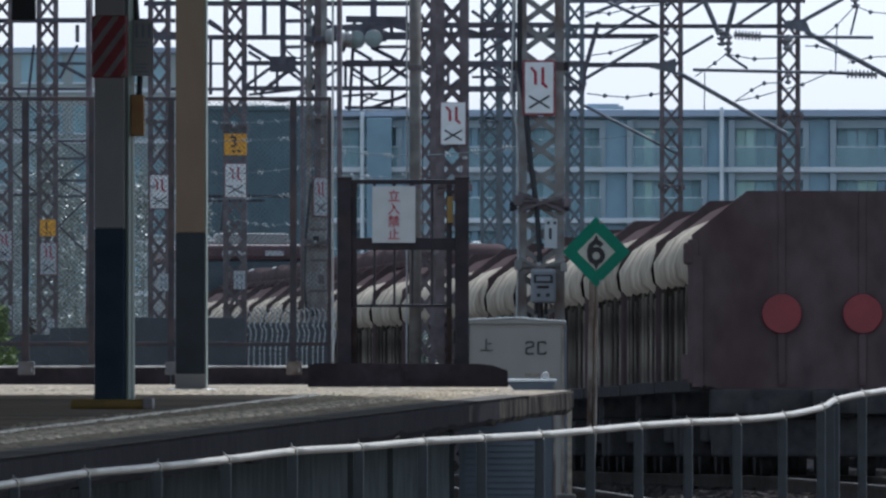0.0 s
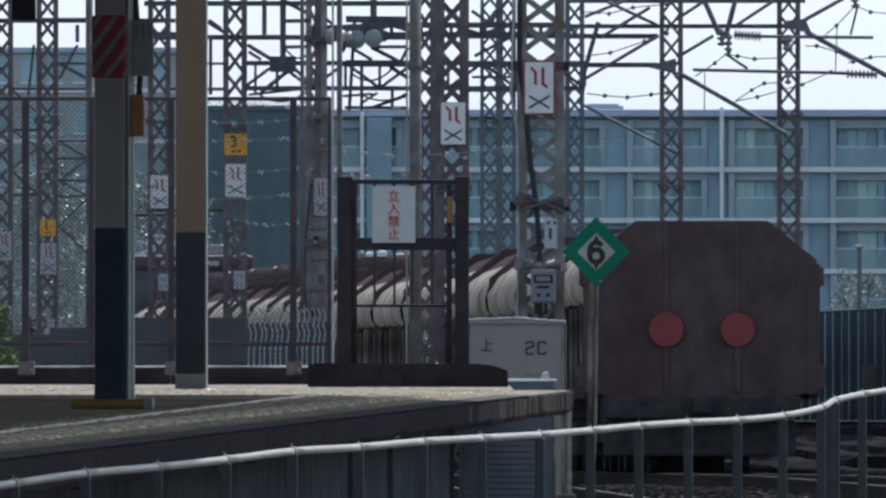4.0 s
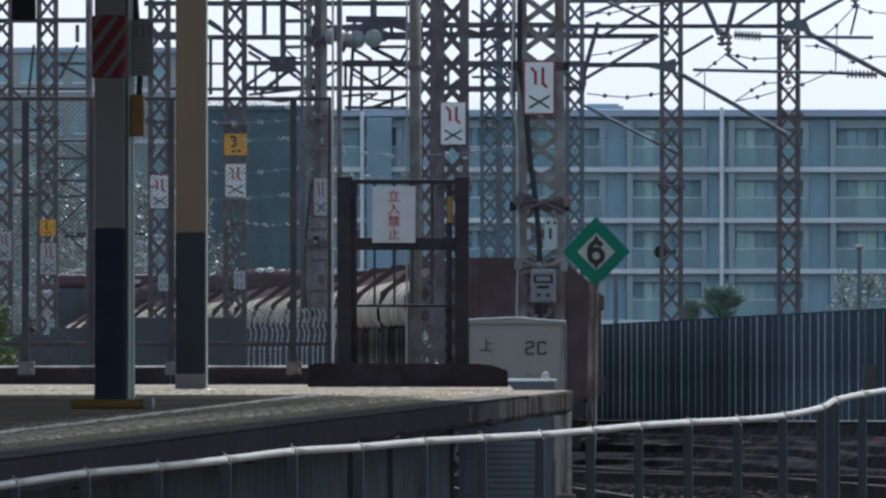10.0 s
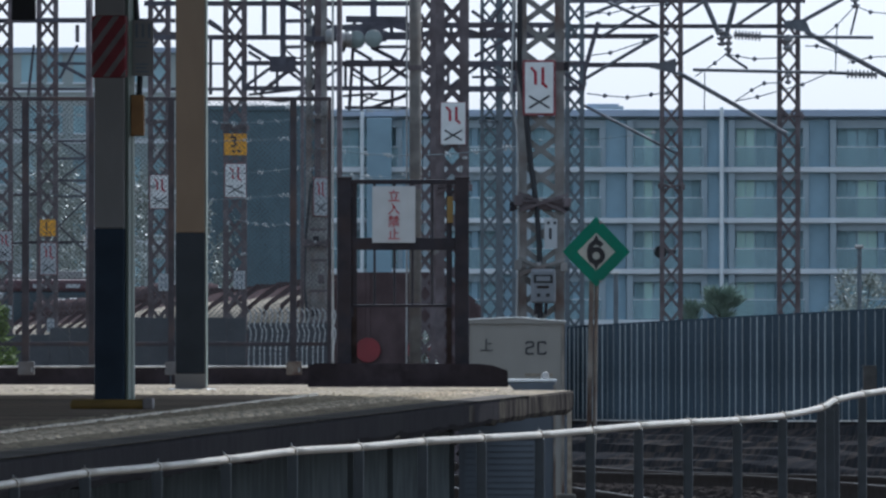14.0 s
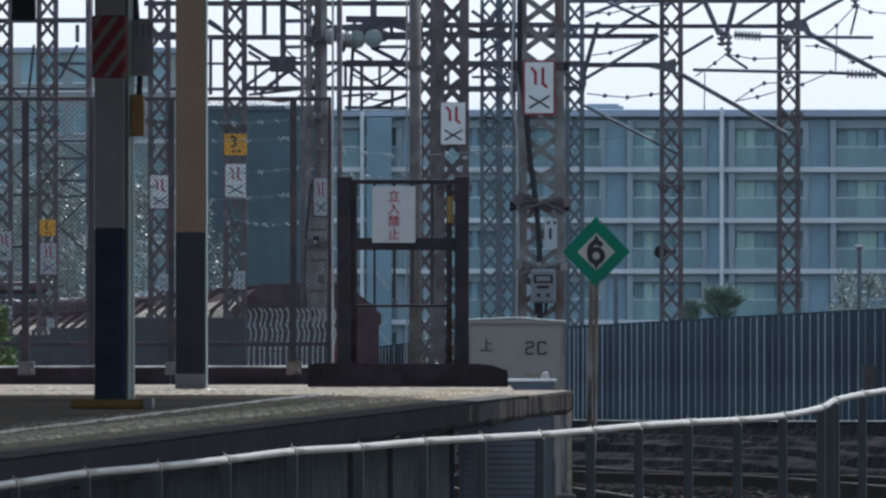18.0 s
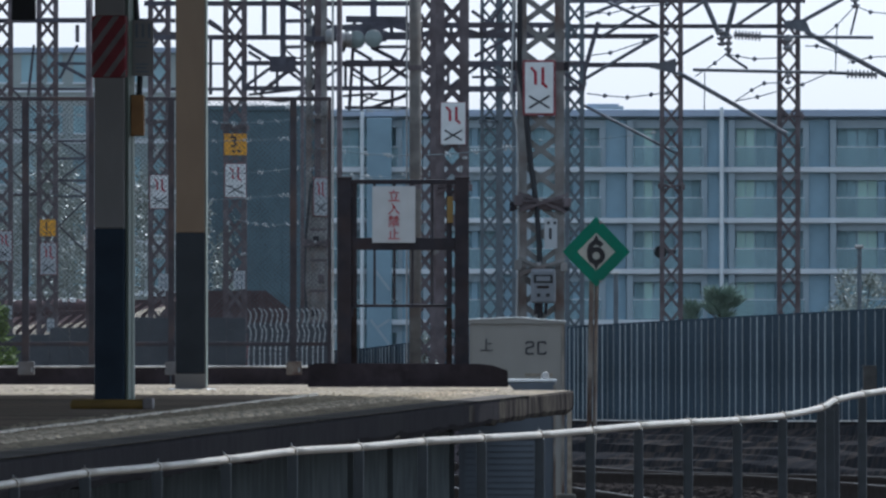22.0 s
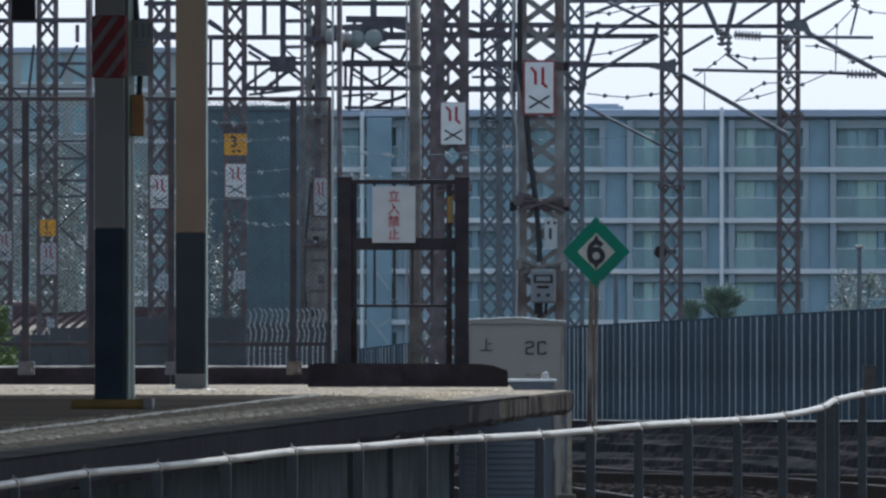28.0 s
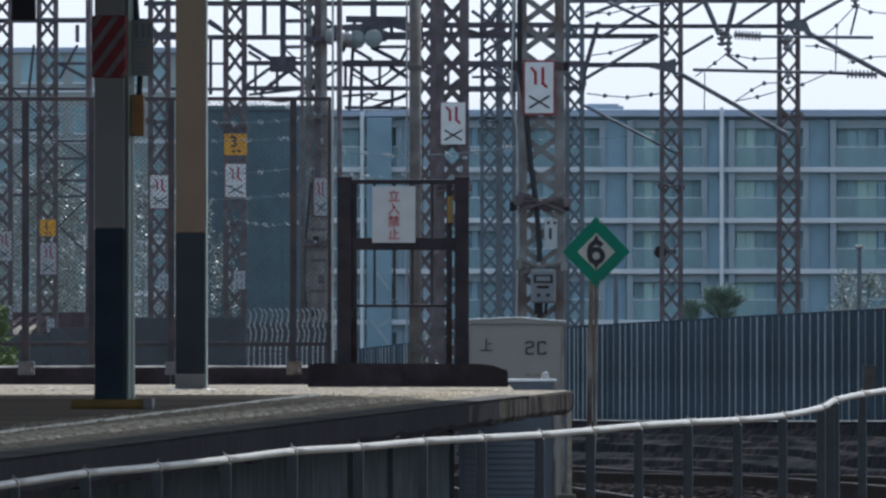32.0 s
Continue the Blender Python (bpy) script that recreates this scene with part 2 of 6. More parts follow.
# pale leaves, with distance haze mixed into the colour
M_LEAFPALE = mat("silver_leaf", (0.29, 0.32, 0.29), 0.42, 0, 0.4, 2, 0, None, 0.4, 1, spec=0.6)
M_BARK = mat("bark", (0.09, 0.07, 0.055), 0.9, 0, 0.3, 8, 0.4)
M_LAMP = mat("lamp_glass", (0.24, 0.28, 0.27), 0.2, 0, 0.1, 8, 0)
M_FADEDTEXT = mat("faded_lettering", (0.16, 0.19, 0.23), 0.7)
M_TEXT = mat("dark_lettering", (0.03, 0.03, 0.035), 0.6)
M_SIGNRED = mat("red_lettering", (0.36, 0.03, 0.05), 0.6)


# ---- mesh helpers ----
def part(name, bm, material, parent=None, label="", smooth=False):
    """Links a bmesh as one mesh object, under a thing or a part when one is given."""
    me = bpy.data.meshes.new(name)
    bmesh.ops.recalc_face_normals(bm, faces=bm.faces[:])
    bm.to_mesh(me)
    bm.free()
    if smooth:
        for p in me.polygons:
            p.use_smooth = True
    me.materials.append(material)
    ob = new(name, me)
    if parent is not None:
        ob.parent = parent
    if label:
        tagged(ob, label)
    return ob


def again(ob, name, m, parent):
    """One more piece on the same mesh."""
    o = new(name, ob.data)
    o.parent = parent
    o.matrix_basis = m
    return o


def thing(name, at, label, category, group="", kind="", rz=0.0):
    e = new(name)
    e.empty_display_size = 0.1
    e.matrix_basis = pose(*at, 0, 0, rz)
    return tagged(e, label, category, group, kind)


def solid(faces_of, verts):
    bm = bmesh.new()
    vs = [bm.verts.new(v) for v in verts]
    for f in faces_of:
        bm.faces.new([vs[i] for i in f])
    return bm


def box(bm, x0, x1, y0, y1, z0, z1, bevel=0.0):
    c = [bm.verts.new(v) for v in ((x0, y0, z0), (x1, y0, z0), (x1, y1, z0), (x0, y1, z0), (x0, y0, z1), (x1, y0, z1), (x1, y1, z1), (x0, y1, z1))]
    fs = [bm.faces.new([c[i] for i in f]) for f in ((0, 3, 2, 1), (4, 5, 6, 7), (0, 1, 5, 4), (1, 2, 6, 5), (2, 3, 7, 6), (3, 0, 4, 7))]
    if bevel:
        es = list({e for f in fs for e in f.edges})
        bmesh.ops.bevel(bm, geom=es, offset=bevel, segments=2, affect="EDGES", profile=0.5)
    return bm


def boxed(x0, x1, y0, y1, z0, z1, bevel=0.0):
    return box(bmesh.new(), x0, x1, y0, y1, z0, z1, bevel)


def bar(bm, a, b, w, h=None, n=4, up=(0, 0, 1)):
    """A straight bar from a to b: n = 4 gives a flat-sided bar w wide (across) and h high, more sides a round one of radius w."""
    a, b = Vector(a), Vector(b)
    d = (b - a).normalized()
    u = Vector(up)
    if abs(d.dot(u)) > 0.98:
        u = Vector((0, 1, 0))
    side = d.cross(u).normalized()
    top = side.cross(d).normalized()
    ring = []
    for p in (a, b):
        if n == 4:
            h2 = h if h is not None else w
            pts = [p + side * sx * w / 2 + top * sz * h2 / 2 for sx, sz in ((-1, -1), (1, -1), (1, 1), (-1, 1))]
        else:
            pts = [p + (side * math.cos(i * 2 * math.pi / n) + top * math.sin(i * 2 * math.pi / n)) * w for i in range(n)]
        ring.append([bm.verts.new(q) for q in pts])
    k = len(ring[0])
    for i in range(k):
        bm.faces.new((ring[0][i], ring[0][(i + 1) % k], ring[1][(i + 1) % k], ring[1][i]))
    bm.faces.new(ring[0][::-1])
    bm.faces.new(ring[1])
    return bm


def barred(a, b, w, h=None, n=4, up=(0, 0, 1)):
    return bar(bmesh.new(), a, b, w, h, n, up)


def tube(bm, pts, r, n=6):
    """One bent tube through the points."""
    pts = [Vector(p) for p in pts]
    rings = []
    for i, p in enumerate(pts):
        d = (pts[min(i + 1, len(pts) - 1)] - pts[max(i - 1, 0)]).normalized()
        ref = Vector((0, 1, 0)) if abs(d.y) < 0.7 else Vector((1, 0, 0))
        u = d.cross(ref).normalized()
        v = d.cross(u)
        rings.append([bm.verts.new(p + (u * math.cos(k * 2 * math.pi / n) + v * math.sin(k * 2 * math.pi / n)) * r) for k in range(n)])
    for a, b in zip(rings, rings[1:]):
        for k in range(n):
            bm.faces.new((a[k], a[(k + 1) % n], b[(k + 1) % n], b[k]))
    bm.faces.new(rings[0][::-1])
    bm.faces.new(rings[-1])
    return bm


def revolve(bm, profile, n=16, axis="z", at=(0, 0, 0)):
    """A turned shape from (radius, height) pairs, about an axis through at."""
    rings = []
    for r, h in profile:
        ring = []
        for i in range(n):
            a = 2 * math.pi * i / n
            p = (r * math.cos(a), r * math.sin(a), h)
            if axis == "y":
                p = (p[0], p[2], p[1])
            if axis == "x":
                p = (p[2], p[0], p[1])
            ring.append(bm.verts.new(Vector(p) + Vector(at)))
        rings.append(ring)
    for a, b in zip(rings, rings[1:]):
        for i in range(n):
            bm.faces.new((a[i], a[(i + 1) % n], b[(i + 1) % n], b[i]))
    bm.faces.new(rings[0][::-1])
    bm.faces.new(rings[-1])
    return bm


def prism(outline, y0, y1):
    """A sheet in the x-z plane with thickness along y."""
    bm = bmesh.new()
    a = [bm.verts.new((x, y0, z)) for x, z in outline]
    b = [bm.verts.new((x, y1, z)) for x, z in outline]
    bm.faces.new(a)
    bm.faces.new(b[::-1])
    for i in range(len(a)):
        j = (i + 1) % len(a)
        bm.faces.new((a[i], b[i], b[j], a[j]))
    return bm


def lettering(name, text, size, at, material, parent, depth=0.004, bold=0.0):
    """Flat raised letters with the built-in font, facing -y."""
    cu = bpy.data.curves.new(name, "FONT")
    cu.body, cu.size, cu.extrude, cu.align_x, cu.align_y = text, size, depth, "CENTER", "CENTER"
    cu.offset = bold
    tmp = bpy.data.objects.new(name, cu)
    scene.collection.objects.link(tmp)
    me = bpy.data.meshes.new_from_object(tmp.evaluated_get(bpy.context.evaluated_depsgraph_get()))
    bpy.data.objects.remove(tmp)
    me.materials.clear()
    me.materials.append(material)
    ob = new(name, me)
    ob.parent = parent
    ob.matrix_basis = pose(*at, 90, 0, 0)
    return ob


# ---- the line of the track on which the train runs ----
TRACK_Y = (20.0, 120.0, 170.0, 217.0, 237.0, 263.0, 293.0, 319.0, 379.0, 428.0, 446.0, 474.0, 513.0, 620.0, 760.0, 900.0)
TRACK_X = (9.3, 6.9, 5.52, 4.055, 3.435, 2.44, 1.27, 0.05, -2.2, -4.92, -5.87, -7.08, -9.0, -15.0, -24.5, -36.0)
TRACK_Z = (0.0, 0.0, -0.05, -0.21, -0.34, -0.51, -0.65, -0.74, -0.90, -1.05, -1.17, -1.33, -1.45, -1.42, -1.45, -1.5)


def smooth_table(xs, ys, v):
    """Cubic through the table, with slopes from the neighbours."""
    i = max(0, min(len(xs) - 2, int(np.searchsorted(xs, v)) - 1))
    def slope(k):
        lo, hi = max(0, k - 1), min(len(xs) - 1, k + 1)
        return (ys[hi] - ys[lo]) / (xs[hi] - xs[lo])
    h = xs[i + 1] - xs[i]
    t = (v - xs[i]) / h
    return ((2 * t ** 3 - 3 * t * t + 1) * ys[i] + (t ** 3 - 2 * t * t + t) * h * slope(i)
            + (-2 * t ** 3 + 3 * t * t) * ys[i + 1] + (t ** 3 - t * t) * h * slope(i + 1))


def track_at(y, off=0.0):
    x, z = smooth_table(TRACK_Y, TRACK_X, y), smooth_table(TRACK_Y, TRACK_Z, y)
    x2 = smooth_table(TRACK_Y, TRACK_X, y + 0.5)
    d = Vector((x2 - x, 0.5, 0)).normalized()
    return Vector((x + d.y * off, y - d.x * off, z))


# ---- ground: one sheet that falls gently along the line ----
def ground_z(y):
    return smooth_table(TRACK_Y, TRACK_Z, min(max(y, 20.0), 900.0)) - 0.42 if y < 900 else -1.92


def build_ground():
    bm = bmesh.new()
    ys = [-60, 0, 40, 80, 120, 145, 160] + [170 + 10 * i for i in range(60)] + [800, 900, 1100, 1300, 1800, 2600, 4000]
    xs = [-2500, -900, -300, -120, -60, -40, -30, -20, -14, -10, -6, -3, 0, 3, 6, 10, 16, 30, 60, 120, 300, 900, 2500]
    grid = [[bm.verts.new((x, y, ground_z(y))) for x in xs] for y in ys]
    for r0, r1 in zip(grid, grid[1:]):
        for i in range(len(xs) - 1):
            bm.faces.new((r0[i], r0[i + 1], r1[i + 1], r1[i]))
    g = part("ground", bm, M_EARTH)
    tagged(g, "dark dusty earth and gravel beside the railway", "ground", kind="structure")


def build_track(name, off, y0, y1, rails_label):
    t = thing(name, (0, 0, 0), rails_label, "track", kind="structure")
    # ballast bed
    bm = bmesh.new()
    rows = []
    n = int((y1 - y0) / 4)
    for i in range(n + 1):
        y = y0 + (y1 - y0) * i / n
        rows.append([bm.verts.new(track_at(y, off + o) + Vector((0, 0, h))) for o, h in ((-2.3, -0.44), (-1.6, -0.19), (1.6, -0.19), (2.3, -0.44))])
    for a, b in zip(rows, rows[1:]):
        for k in range(3):
            bm.faces.new((a[k], a[k + 1], b[k + 1], b[k]))
    part("ballast_bed", bm, M_BALLAST, t)
    for side in (-0.56, 0.56):
        bm = bmesh.new()
        pts = [track_at(y0 + (y1 - y0) * i / n, off + side) for i in range(n + 1)]
        for a, b in zip(pts, pts[1:]):
            bar(bm, a + Vector((0, 0, -0.024)), b + Vector((0, 0, -0.024)), 0.065, 0.038)
            bar(bm, a + Vector((0, 0, -0.09)), b + Vector((0, 0, -0.09)), 0.03, 0.1)
            bar(bm, a + Vector((0, 0, -0.145)), b + Vector((0, 0, -0.145)), 0.12, 0.02)
        rail = part("rail", bm, M_RAILRUST, t, "rust-brown rail")
        bm = bmesh.new()
        tops = [[bm.verts.new(p + Vector((dx, 0, dz))) for dx, dz in ((-0.026, -0.0045), (-0.02, 0.0), (0.02, 0.0), (0.026, -0.0045))] for p in pts]
        for a, b in zip(tops, tops[1:]):
            for k in range(3):
                bm.faces.new((a[k], a[k + 1], b[k + 1], b[k]))
        part("running_surface", bm, M_STEEL, rail, "bright worn running surface")
    first = None
    y = max(y0, 165.0)
    while y < min(y1, 330.0):
        p, q = track_at(y, off), track_at(y + 0.3, off)
        m = Matrix.Translation(p + Vector((0, 0, -0.23))) @ Matrix.Rotation(math.atan2(-(q.x - p.x), q.y - p.y), 4, "Z")
        if first is None:
            first = part("sleeper", boxed(-1.0, 1.0, -0.11, 0.11, -0.06, 0.07, 0.015), M_SLEEPER, t)
            first.matrix_basis = m
        else:
            again(first, "sleeper", m, t)
        y += 0.62
    return t


def build_stones():
    """Loose ballast, too many to count."""
    rng = random.Random(21)
    verts, faces = [], []
    base = ((-1, -1, 0), (1, -1, 0), (1, 1, 0), (-1, 1, 0), (-0.6, -0.5, 1), (0.7, -0.6, 0.9), (0.5, 0.6, 1.1), (-0.5, 0.6, 0.8))
    quads = ((0, 1, 5, 4), (1, 2, 6, 5), (2, 3, 7, 6), (3, 0, 4, 7), (4, 5, 6, 7))
    for _ in range(9000):
        y = rng.uniform(150, 262)
        off = rng.choice((-4.2, 0.0, 0.0)) + rng.uniform(-2.2, 2.4)
        p = track_at(y, off)
        near = min(abs(off), abs(off + 4.2))
        p.z += -0.2 if near < 1.6 else -0.2 - 0.25 * (near - 1.6) / 0.7 if near < 2.3 else -0.44
        k = rng.uniform(0.025, 0.065)
        c, sn = math.cos(rng.uniform(0, 6.3)), math.sin(rng.uniform(0, 6.3))
        n0 = len(verts)
        for x, yy, z in base:
            q = k * rng.uniform(0.8, 1.2)
            verts.append((p.x + (x * c - yy * sn) * q, p.y + (x * sn + yy * c) * q, p.z + z * q))
        faces += [tuple(n0 + i for i in f) for f in quads]
    me = bpy.data.meshes.new("ballast_stones")
    me.from_pydata(verts, [], faces)
    me.materials.append(M_STONE)
    tagged(new("ballast_stones", me), "loose brown ballast stones along the rails", "ballast", kind="stuff")


# ---- platform ----
PX0, PX1 = -4.14, 0.0365      # edge line: x = PX0 + PX1 * y


def build_platform():
    p = thing("platform", (0, 0, 0), "weathered concrete station platform with a cantilevered edge slab", "platform", kind="structure")
    y0, y1 = 25.0, 137.1
    yb = 143.6
    ex = lambda y: PX0 + PX1 * y
    # slab with slightly broken edge
    bm = bmesh.new()
    n = 110
    top, bot = [], []
    for i in range(n + 1):
        y = y0 + (y1 - y0) * i / n
        j = noise.noise(Vector((y * 0.9, 3.1, 0))) * 0.008
        k = noise.noise(Vector((y * 2.1, 7.7, 0))) * 0.018
        top.append(bm.verts.new((ex(y) + j, y, 1.0)))
        bot.append(bm.verts.new((ex(y) + j * 0.5, y, 0.865 + k)))
    far = [bm.verts.new((-14, y1, 1.0)), bm.verts.new((-14, y1, 0.86))]
    near = [bm.verts.new((-14, y0, 1.0)), bm.verts.new((-14, y0, 0.86))]
    for i in range(n):
        bm.faces.new((top[i], top[i + 1], bot[i + 1], bot[i]))
    bm.faces.new([near[0]] + top + [far[0]])
    bm.faces.new([near[1]] + bot + [far[1]])
    bm.faces.new((top[-1], far[0], far[1], bot[-1]))
    bm.faces.new((top[0], near[0], near[1], bot[0]))
    part("slab", bm, M_CONC, p)
    part("edge_strip", solid([(0, 1, 2, 3)], [(ex(y0) - 0.2, y0, 1.004), (ex(y0) + 0.024, y0, 1.004), (ex(128.0) + 0.024, 128.0, 1.004), (ex(128.0) - 0.2, 128.0, 1.004)]), M_EDGETOP, p, "darkened edge stones")
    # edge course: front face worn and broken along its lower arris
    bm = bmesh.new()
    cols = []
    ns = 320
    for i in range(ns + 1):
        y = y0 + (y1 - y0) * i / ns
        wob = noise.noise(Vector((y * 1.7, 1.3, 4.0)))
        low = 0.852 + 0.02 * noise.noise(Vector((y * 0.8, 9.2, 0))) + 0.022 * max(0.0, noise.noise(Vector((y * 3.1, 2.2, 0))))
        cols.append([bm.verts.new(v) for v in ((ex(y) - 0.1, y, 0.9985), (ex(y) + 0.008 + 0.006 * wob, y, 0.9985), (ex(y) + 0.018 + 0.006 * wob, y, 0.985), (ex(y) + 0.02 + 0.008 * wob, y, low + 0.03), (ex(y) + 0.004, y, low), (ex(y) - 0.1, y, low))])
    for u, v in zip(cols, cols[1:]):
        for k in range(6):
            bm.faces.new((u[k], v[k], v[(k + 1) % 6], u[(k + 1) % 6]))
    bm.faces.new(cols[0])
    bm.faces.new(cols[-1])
    course = part("edge_course", bm, M_EDGE, p, "concrete edge, dark near and patchy pale at the end")
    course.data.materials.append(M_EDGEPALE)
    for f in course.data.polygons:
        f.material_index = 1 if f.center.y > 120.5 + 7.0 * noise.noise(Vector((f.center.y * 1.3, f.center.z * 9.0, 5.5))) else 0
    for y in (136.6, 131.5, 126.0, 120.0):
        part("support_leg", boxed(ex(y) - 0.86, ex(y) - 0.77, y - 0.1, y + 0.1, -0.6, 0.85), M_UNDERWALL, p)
    # far part behind the kerb line
    part("end_slab", boxed(-14, 0.484, y1 + 0.003, yb + 7.5, 0.84, 0.997), M_CONC, p)
    # asphalt inside, coloured darker for the canopy shade; raised pale nosing along its border
    la, lb = Vector((-2.45, 64.4, 0)), Vector((-0.8, 128.3, 0))
    part("shaded_asphalt", solid([(0, 1, 2, 3)], [(la.x, la.y, 1.004), (lb.x, lb.y, 1.004), (-13.9, lb.y, 1.004), (-13.9, la.y, 1.004)]), M_ASPHALT, p, "asphalt paving darkened for the canopy shade, cut where it ends")
    # nosing coloured pale for the grazing sun glint on this border
    first = None
    L = (lb - la).length
    n = 64
    for i in range(n):
        a = la.lerp(lb, i / n)
        m = Matrix.Translation((a.x, a.y, 1.0)) @ Matrix.Rotation(math.atan2(lb.y - la.y, lb.x - la.x), 4, "Z") @ Matrix.Translation((0, 0.006 * math.sin(i * 2.3), 0.002 * math.sin(i * 1.7)))
        if first is None:
            first = part("nosing_block", boxed(0.004, L / n - 0.004, -0.014, 0.014, 0.0, 0.013, 0.002), M_NOSING, p, "pale nosing painting a sun glint")
            first.matrix_basis = m
        else:
            again(first, "nosing_block", m, p)
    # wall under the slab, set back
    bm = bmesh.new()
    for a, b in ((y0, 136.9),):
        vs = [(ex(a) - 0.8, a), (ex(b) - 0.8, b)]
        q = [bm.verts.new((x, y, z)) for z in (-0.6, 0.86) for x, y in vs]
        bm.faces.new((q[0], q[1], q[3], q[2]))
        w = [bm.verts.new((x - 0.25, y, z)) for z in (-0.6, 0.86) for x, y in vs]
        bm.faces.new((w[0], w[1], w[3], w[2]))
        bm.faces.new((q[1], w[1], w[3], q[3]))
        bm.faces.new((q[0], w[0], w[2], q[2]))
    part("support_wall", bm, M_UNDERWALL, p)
    # tactile tiles along the edge
    first = None
    y = 62.0
    i = 0
    while y < 136.6 and i < 260:
        x = ex(y) - 0.62
        if first is None:
            bm = boxed(-0.145, 0.145, -0.145, 0.145, 0.0, 0.006)
            for a in range(4):
                for b in range(4):
                    box(bm, -0.12 + a * 0.075, -0.085 + a * 0.075, -0.12 + b * 0.075, -0.085 + b * 0.075, 0.006, 0.013)
            first = part("tactile_tile", bm, M_TACTILE, p)
            first.matrix_basis = pose(x, y, 1.0005)
        else:
            again(first, "tactile_tile", pose(x, y, 1.0005, 0, 0, -2.1), p)
        y += 0.3
        i += 1
    return p


def build_grit():
    """Coarse chippings standing out of the worn platform surface."""
    rng = random.Random(5)
    verts, faces = [], []
    for _ in range(7000):
        y = rng.uniform(70, 142)
        ex = PX0 + PX1 * min(y, 137.0)
        x = rng.uniform(-4.2, ex - 0.05) if y > 127.5 else rng.uniform(ex - 1.25, ex - 0.3)
        if y > 137 and x > 0.4:
            continue
        k, h = rng.uniform(0.01, 0.035), rng.uniform(0.003, 0.011)
        n0 = len(verts)
        verts += [(x - k, y - k, 0.999), (x + k, y - k * 0.6, 0.999), (x + k * 0.7, y + k, 0.999), (x - k * 0.8, y + k * 0.8, 0.999), (x + k * 0.1, y, 1.0 + h)]
        faces += [(n0, n0 + 1, n0 + 4), (n0 + 1, n0 + 2, n0 + 4), (n0 + 2, n0 + 3, n0 + 4), (n0 + 3, n0, n0 + 4)]
    me = bpy.data.meshes.new("platform_grit")
    me.from_pydata(verts, [], faces)
    me.materials.append(M_GRIT)
    tagged(new("platform_grit", me), "coarse pale chippings in the worn platform surface", "chippings", kind="stuff")


# ---- platform furniture ----
def build_columns():
    # nearer column
    c = thing("canopy_column", (-1.77, 108.879, 1.0), "steel canopy column, grey above and navy below, with a striped wrap", "column", "canopy columns", rz=-13)
    w = 0.0835
    part("lower_shaft", boxed(-w, w, -w, w, 0.0, 0.97, 0.008), M_BLUE, c, "navy painted lower shaft")
    part("upper_shaft", boxed(-w + 0.001, w - 0.001, -w + 0.001, w - 0.001, 0.97, 3.6, 0.008), M_COLGREY, c, "grey painted upper shaft")
    # sunlight on the right flank, painted as a paler strip
    part("sunlit_side_strip", boxed(w + 0.001, w + 0.02, -w * 0.8, w * 0.9, 0.02, 3.5, 0.004), M_PALEGREEN, c, "pale green strip painting the sunlit side")
    # striped wrap: a sleeve with slanted bands
    z0, z1 = 1.779, 2.112
    wrap = part("wrap", boxed(-w - 0.012, w + 0.012, -w - 0.012, w + 0.012, z0, z1, 0.01), M_WRAPRED, c, "red and white striped wrap")
    for k in range(-3, 4):
        base = z0 + k * 0.125
        band = [(-w - 0.011, base), (w + 0.011, base + 0.25), (w + 0.011, base + 0.295), (-w - 0.011, base + 0.045)]
        for lim, sg in ((z0 + 0.004, 1), (z1 - 0.004, -1)):
            cut = []
            for (xa, za), (xb, zb) in zip(band, band[1:] + band[:1]):
                ia, ib = (za - lim) * sg >= 0, (zb - lim) * sg >= 0
                if ia:
                    cut.append((xa, za))
                if ia != ib:
                    f = (lim - za) / (zb - za)
                    cut.append((xa + (xb - xa) * f, lim))
            band = cut
            if len(band) < 3:
                break
        if len(band) >= 3:
            part("stripe", prism(band, -w - 0.016, -w - 0.011), M_STRIPE, wrap, "dirty white slanted stripe")
    # footing and signs are their own things
    f = thing("column_footing", (-1.776, 108.829, 1.0), "ochre painted low footing round the column", "footing")
    part("kerb_ring", boxed(-0.221, 0.185, -0.28, 0.3, 0.001, 0.055, 0.02), M_YELLOW, f)
    part("end_cap", boxed(0.17, 0.225, -0.29, 0.31, 0.001, 0.061, 0.012), M_STRIPE, f, "dirty white cap")
    # further column
    c2 = thing("canopy_column", (-1.715, 138.193, 1.0), "steel canopy column, cream above and navy below", "column", "canopy columns", rz=-3)
    w = 0.1
    part("foot", boxed(-w - 0.003, w + 0.003, -w, w, 0.0, 0.11, 0.006), M_GREYGREEN, c2, "bare grey foot")
    part("lower_shaft", boxed(-w, w, -w, w, 0.11, 1.069, 0.008), M_BLUEGREY, c2, "navy painted lower shaft")
    part("upper_shaft", boxed(-w + 0.001, w - 0.001, -w, w, 1.069, 3.6, 0.008), M_CREAM, c2, "cream painted upper shaft")
    # thin pale strip for the sunlit right edge
    part("sunlit_side_strip", boxed(w + 0.001, w + 0.009, -w * 0.8, w * 0.8, 0.02, 3.5, 0.003), M_PALEGREEN, c2, "pale strip painting the sunlit side")


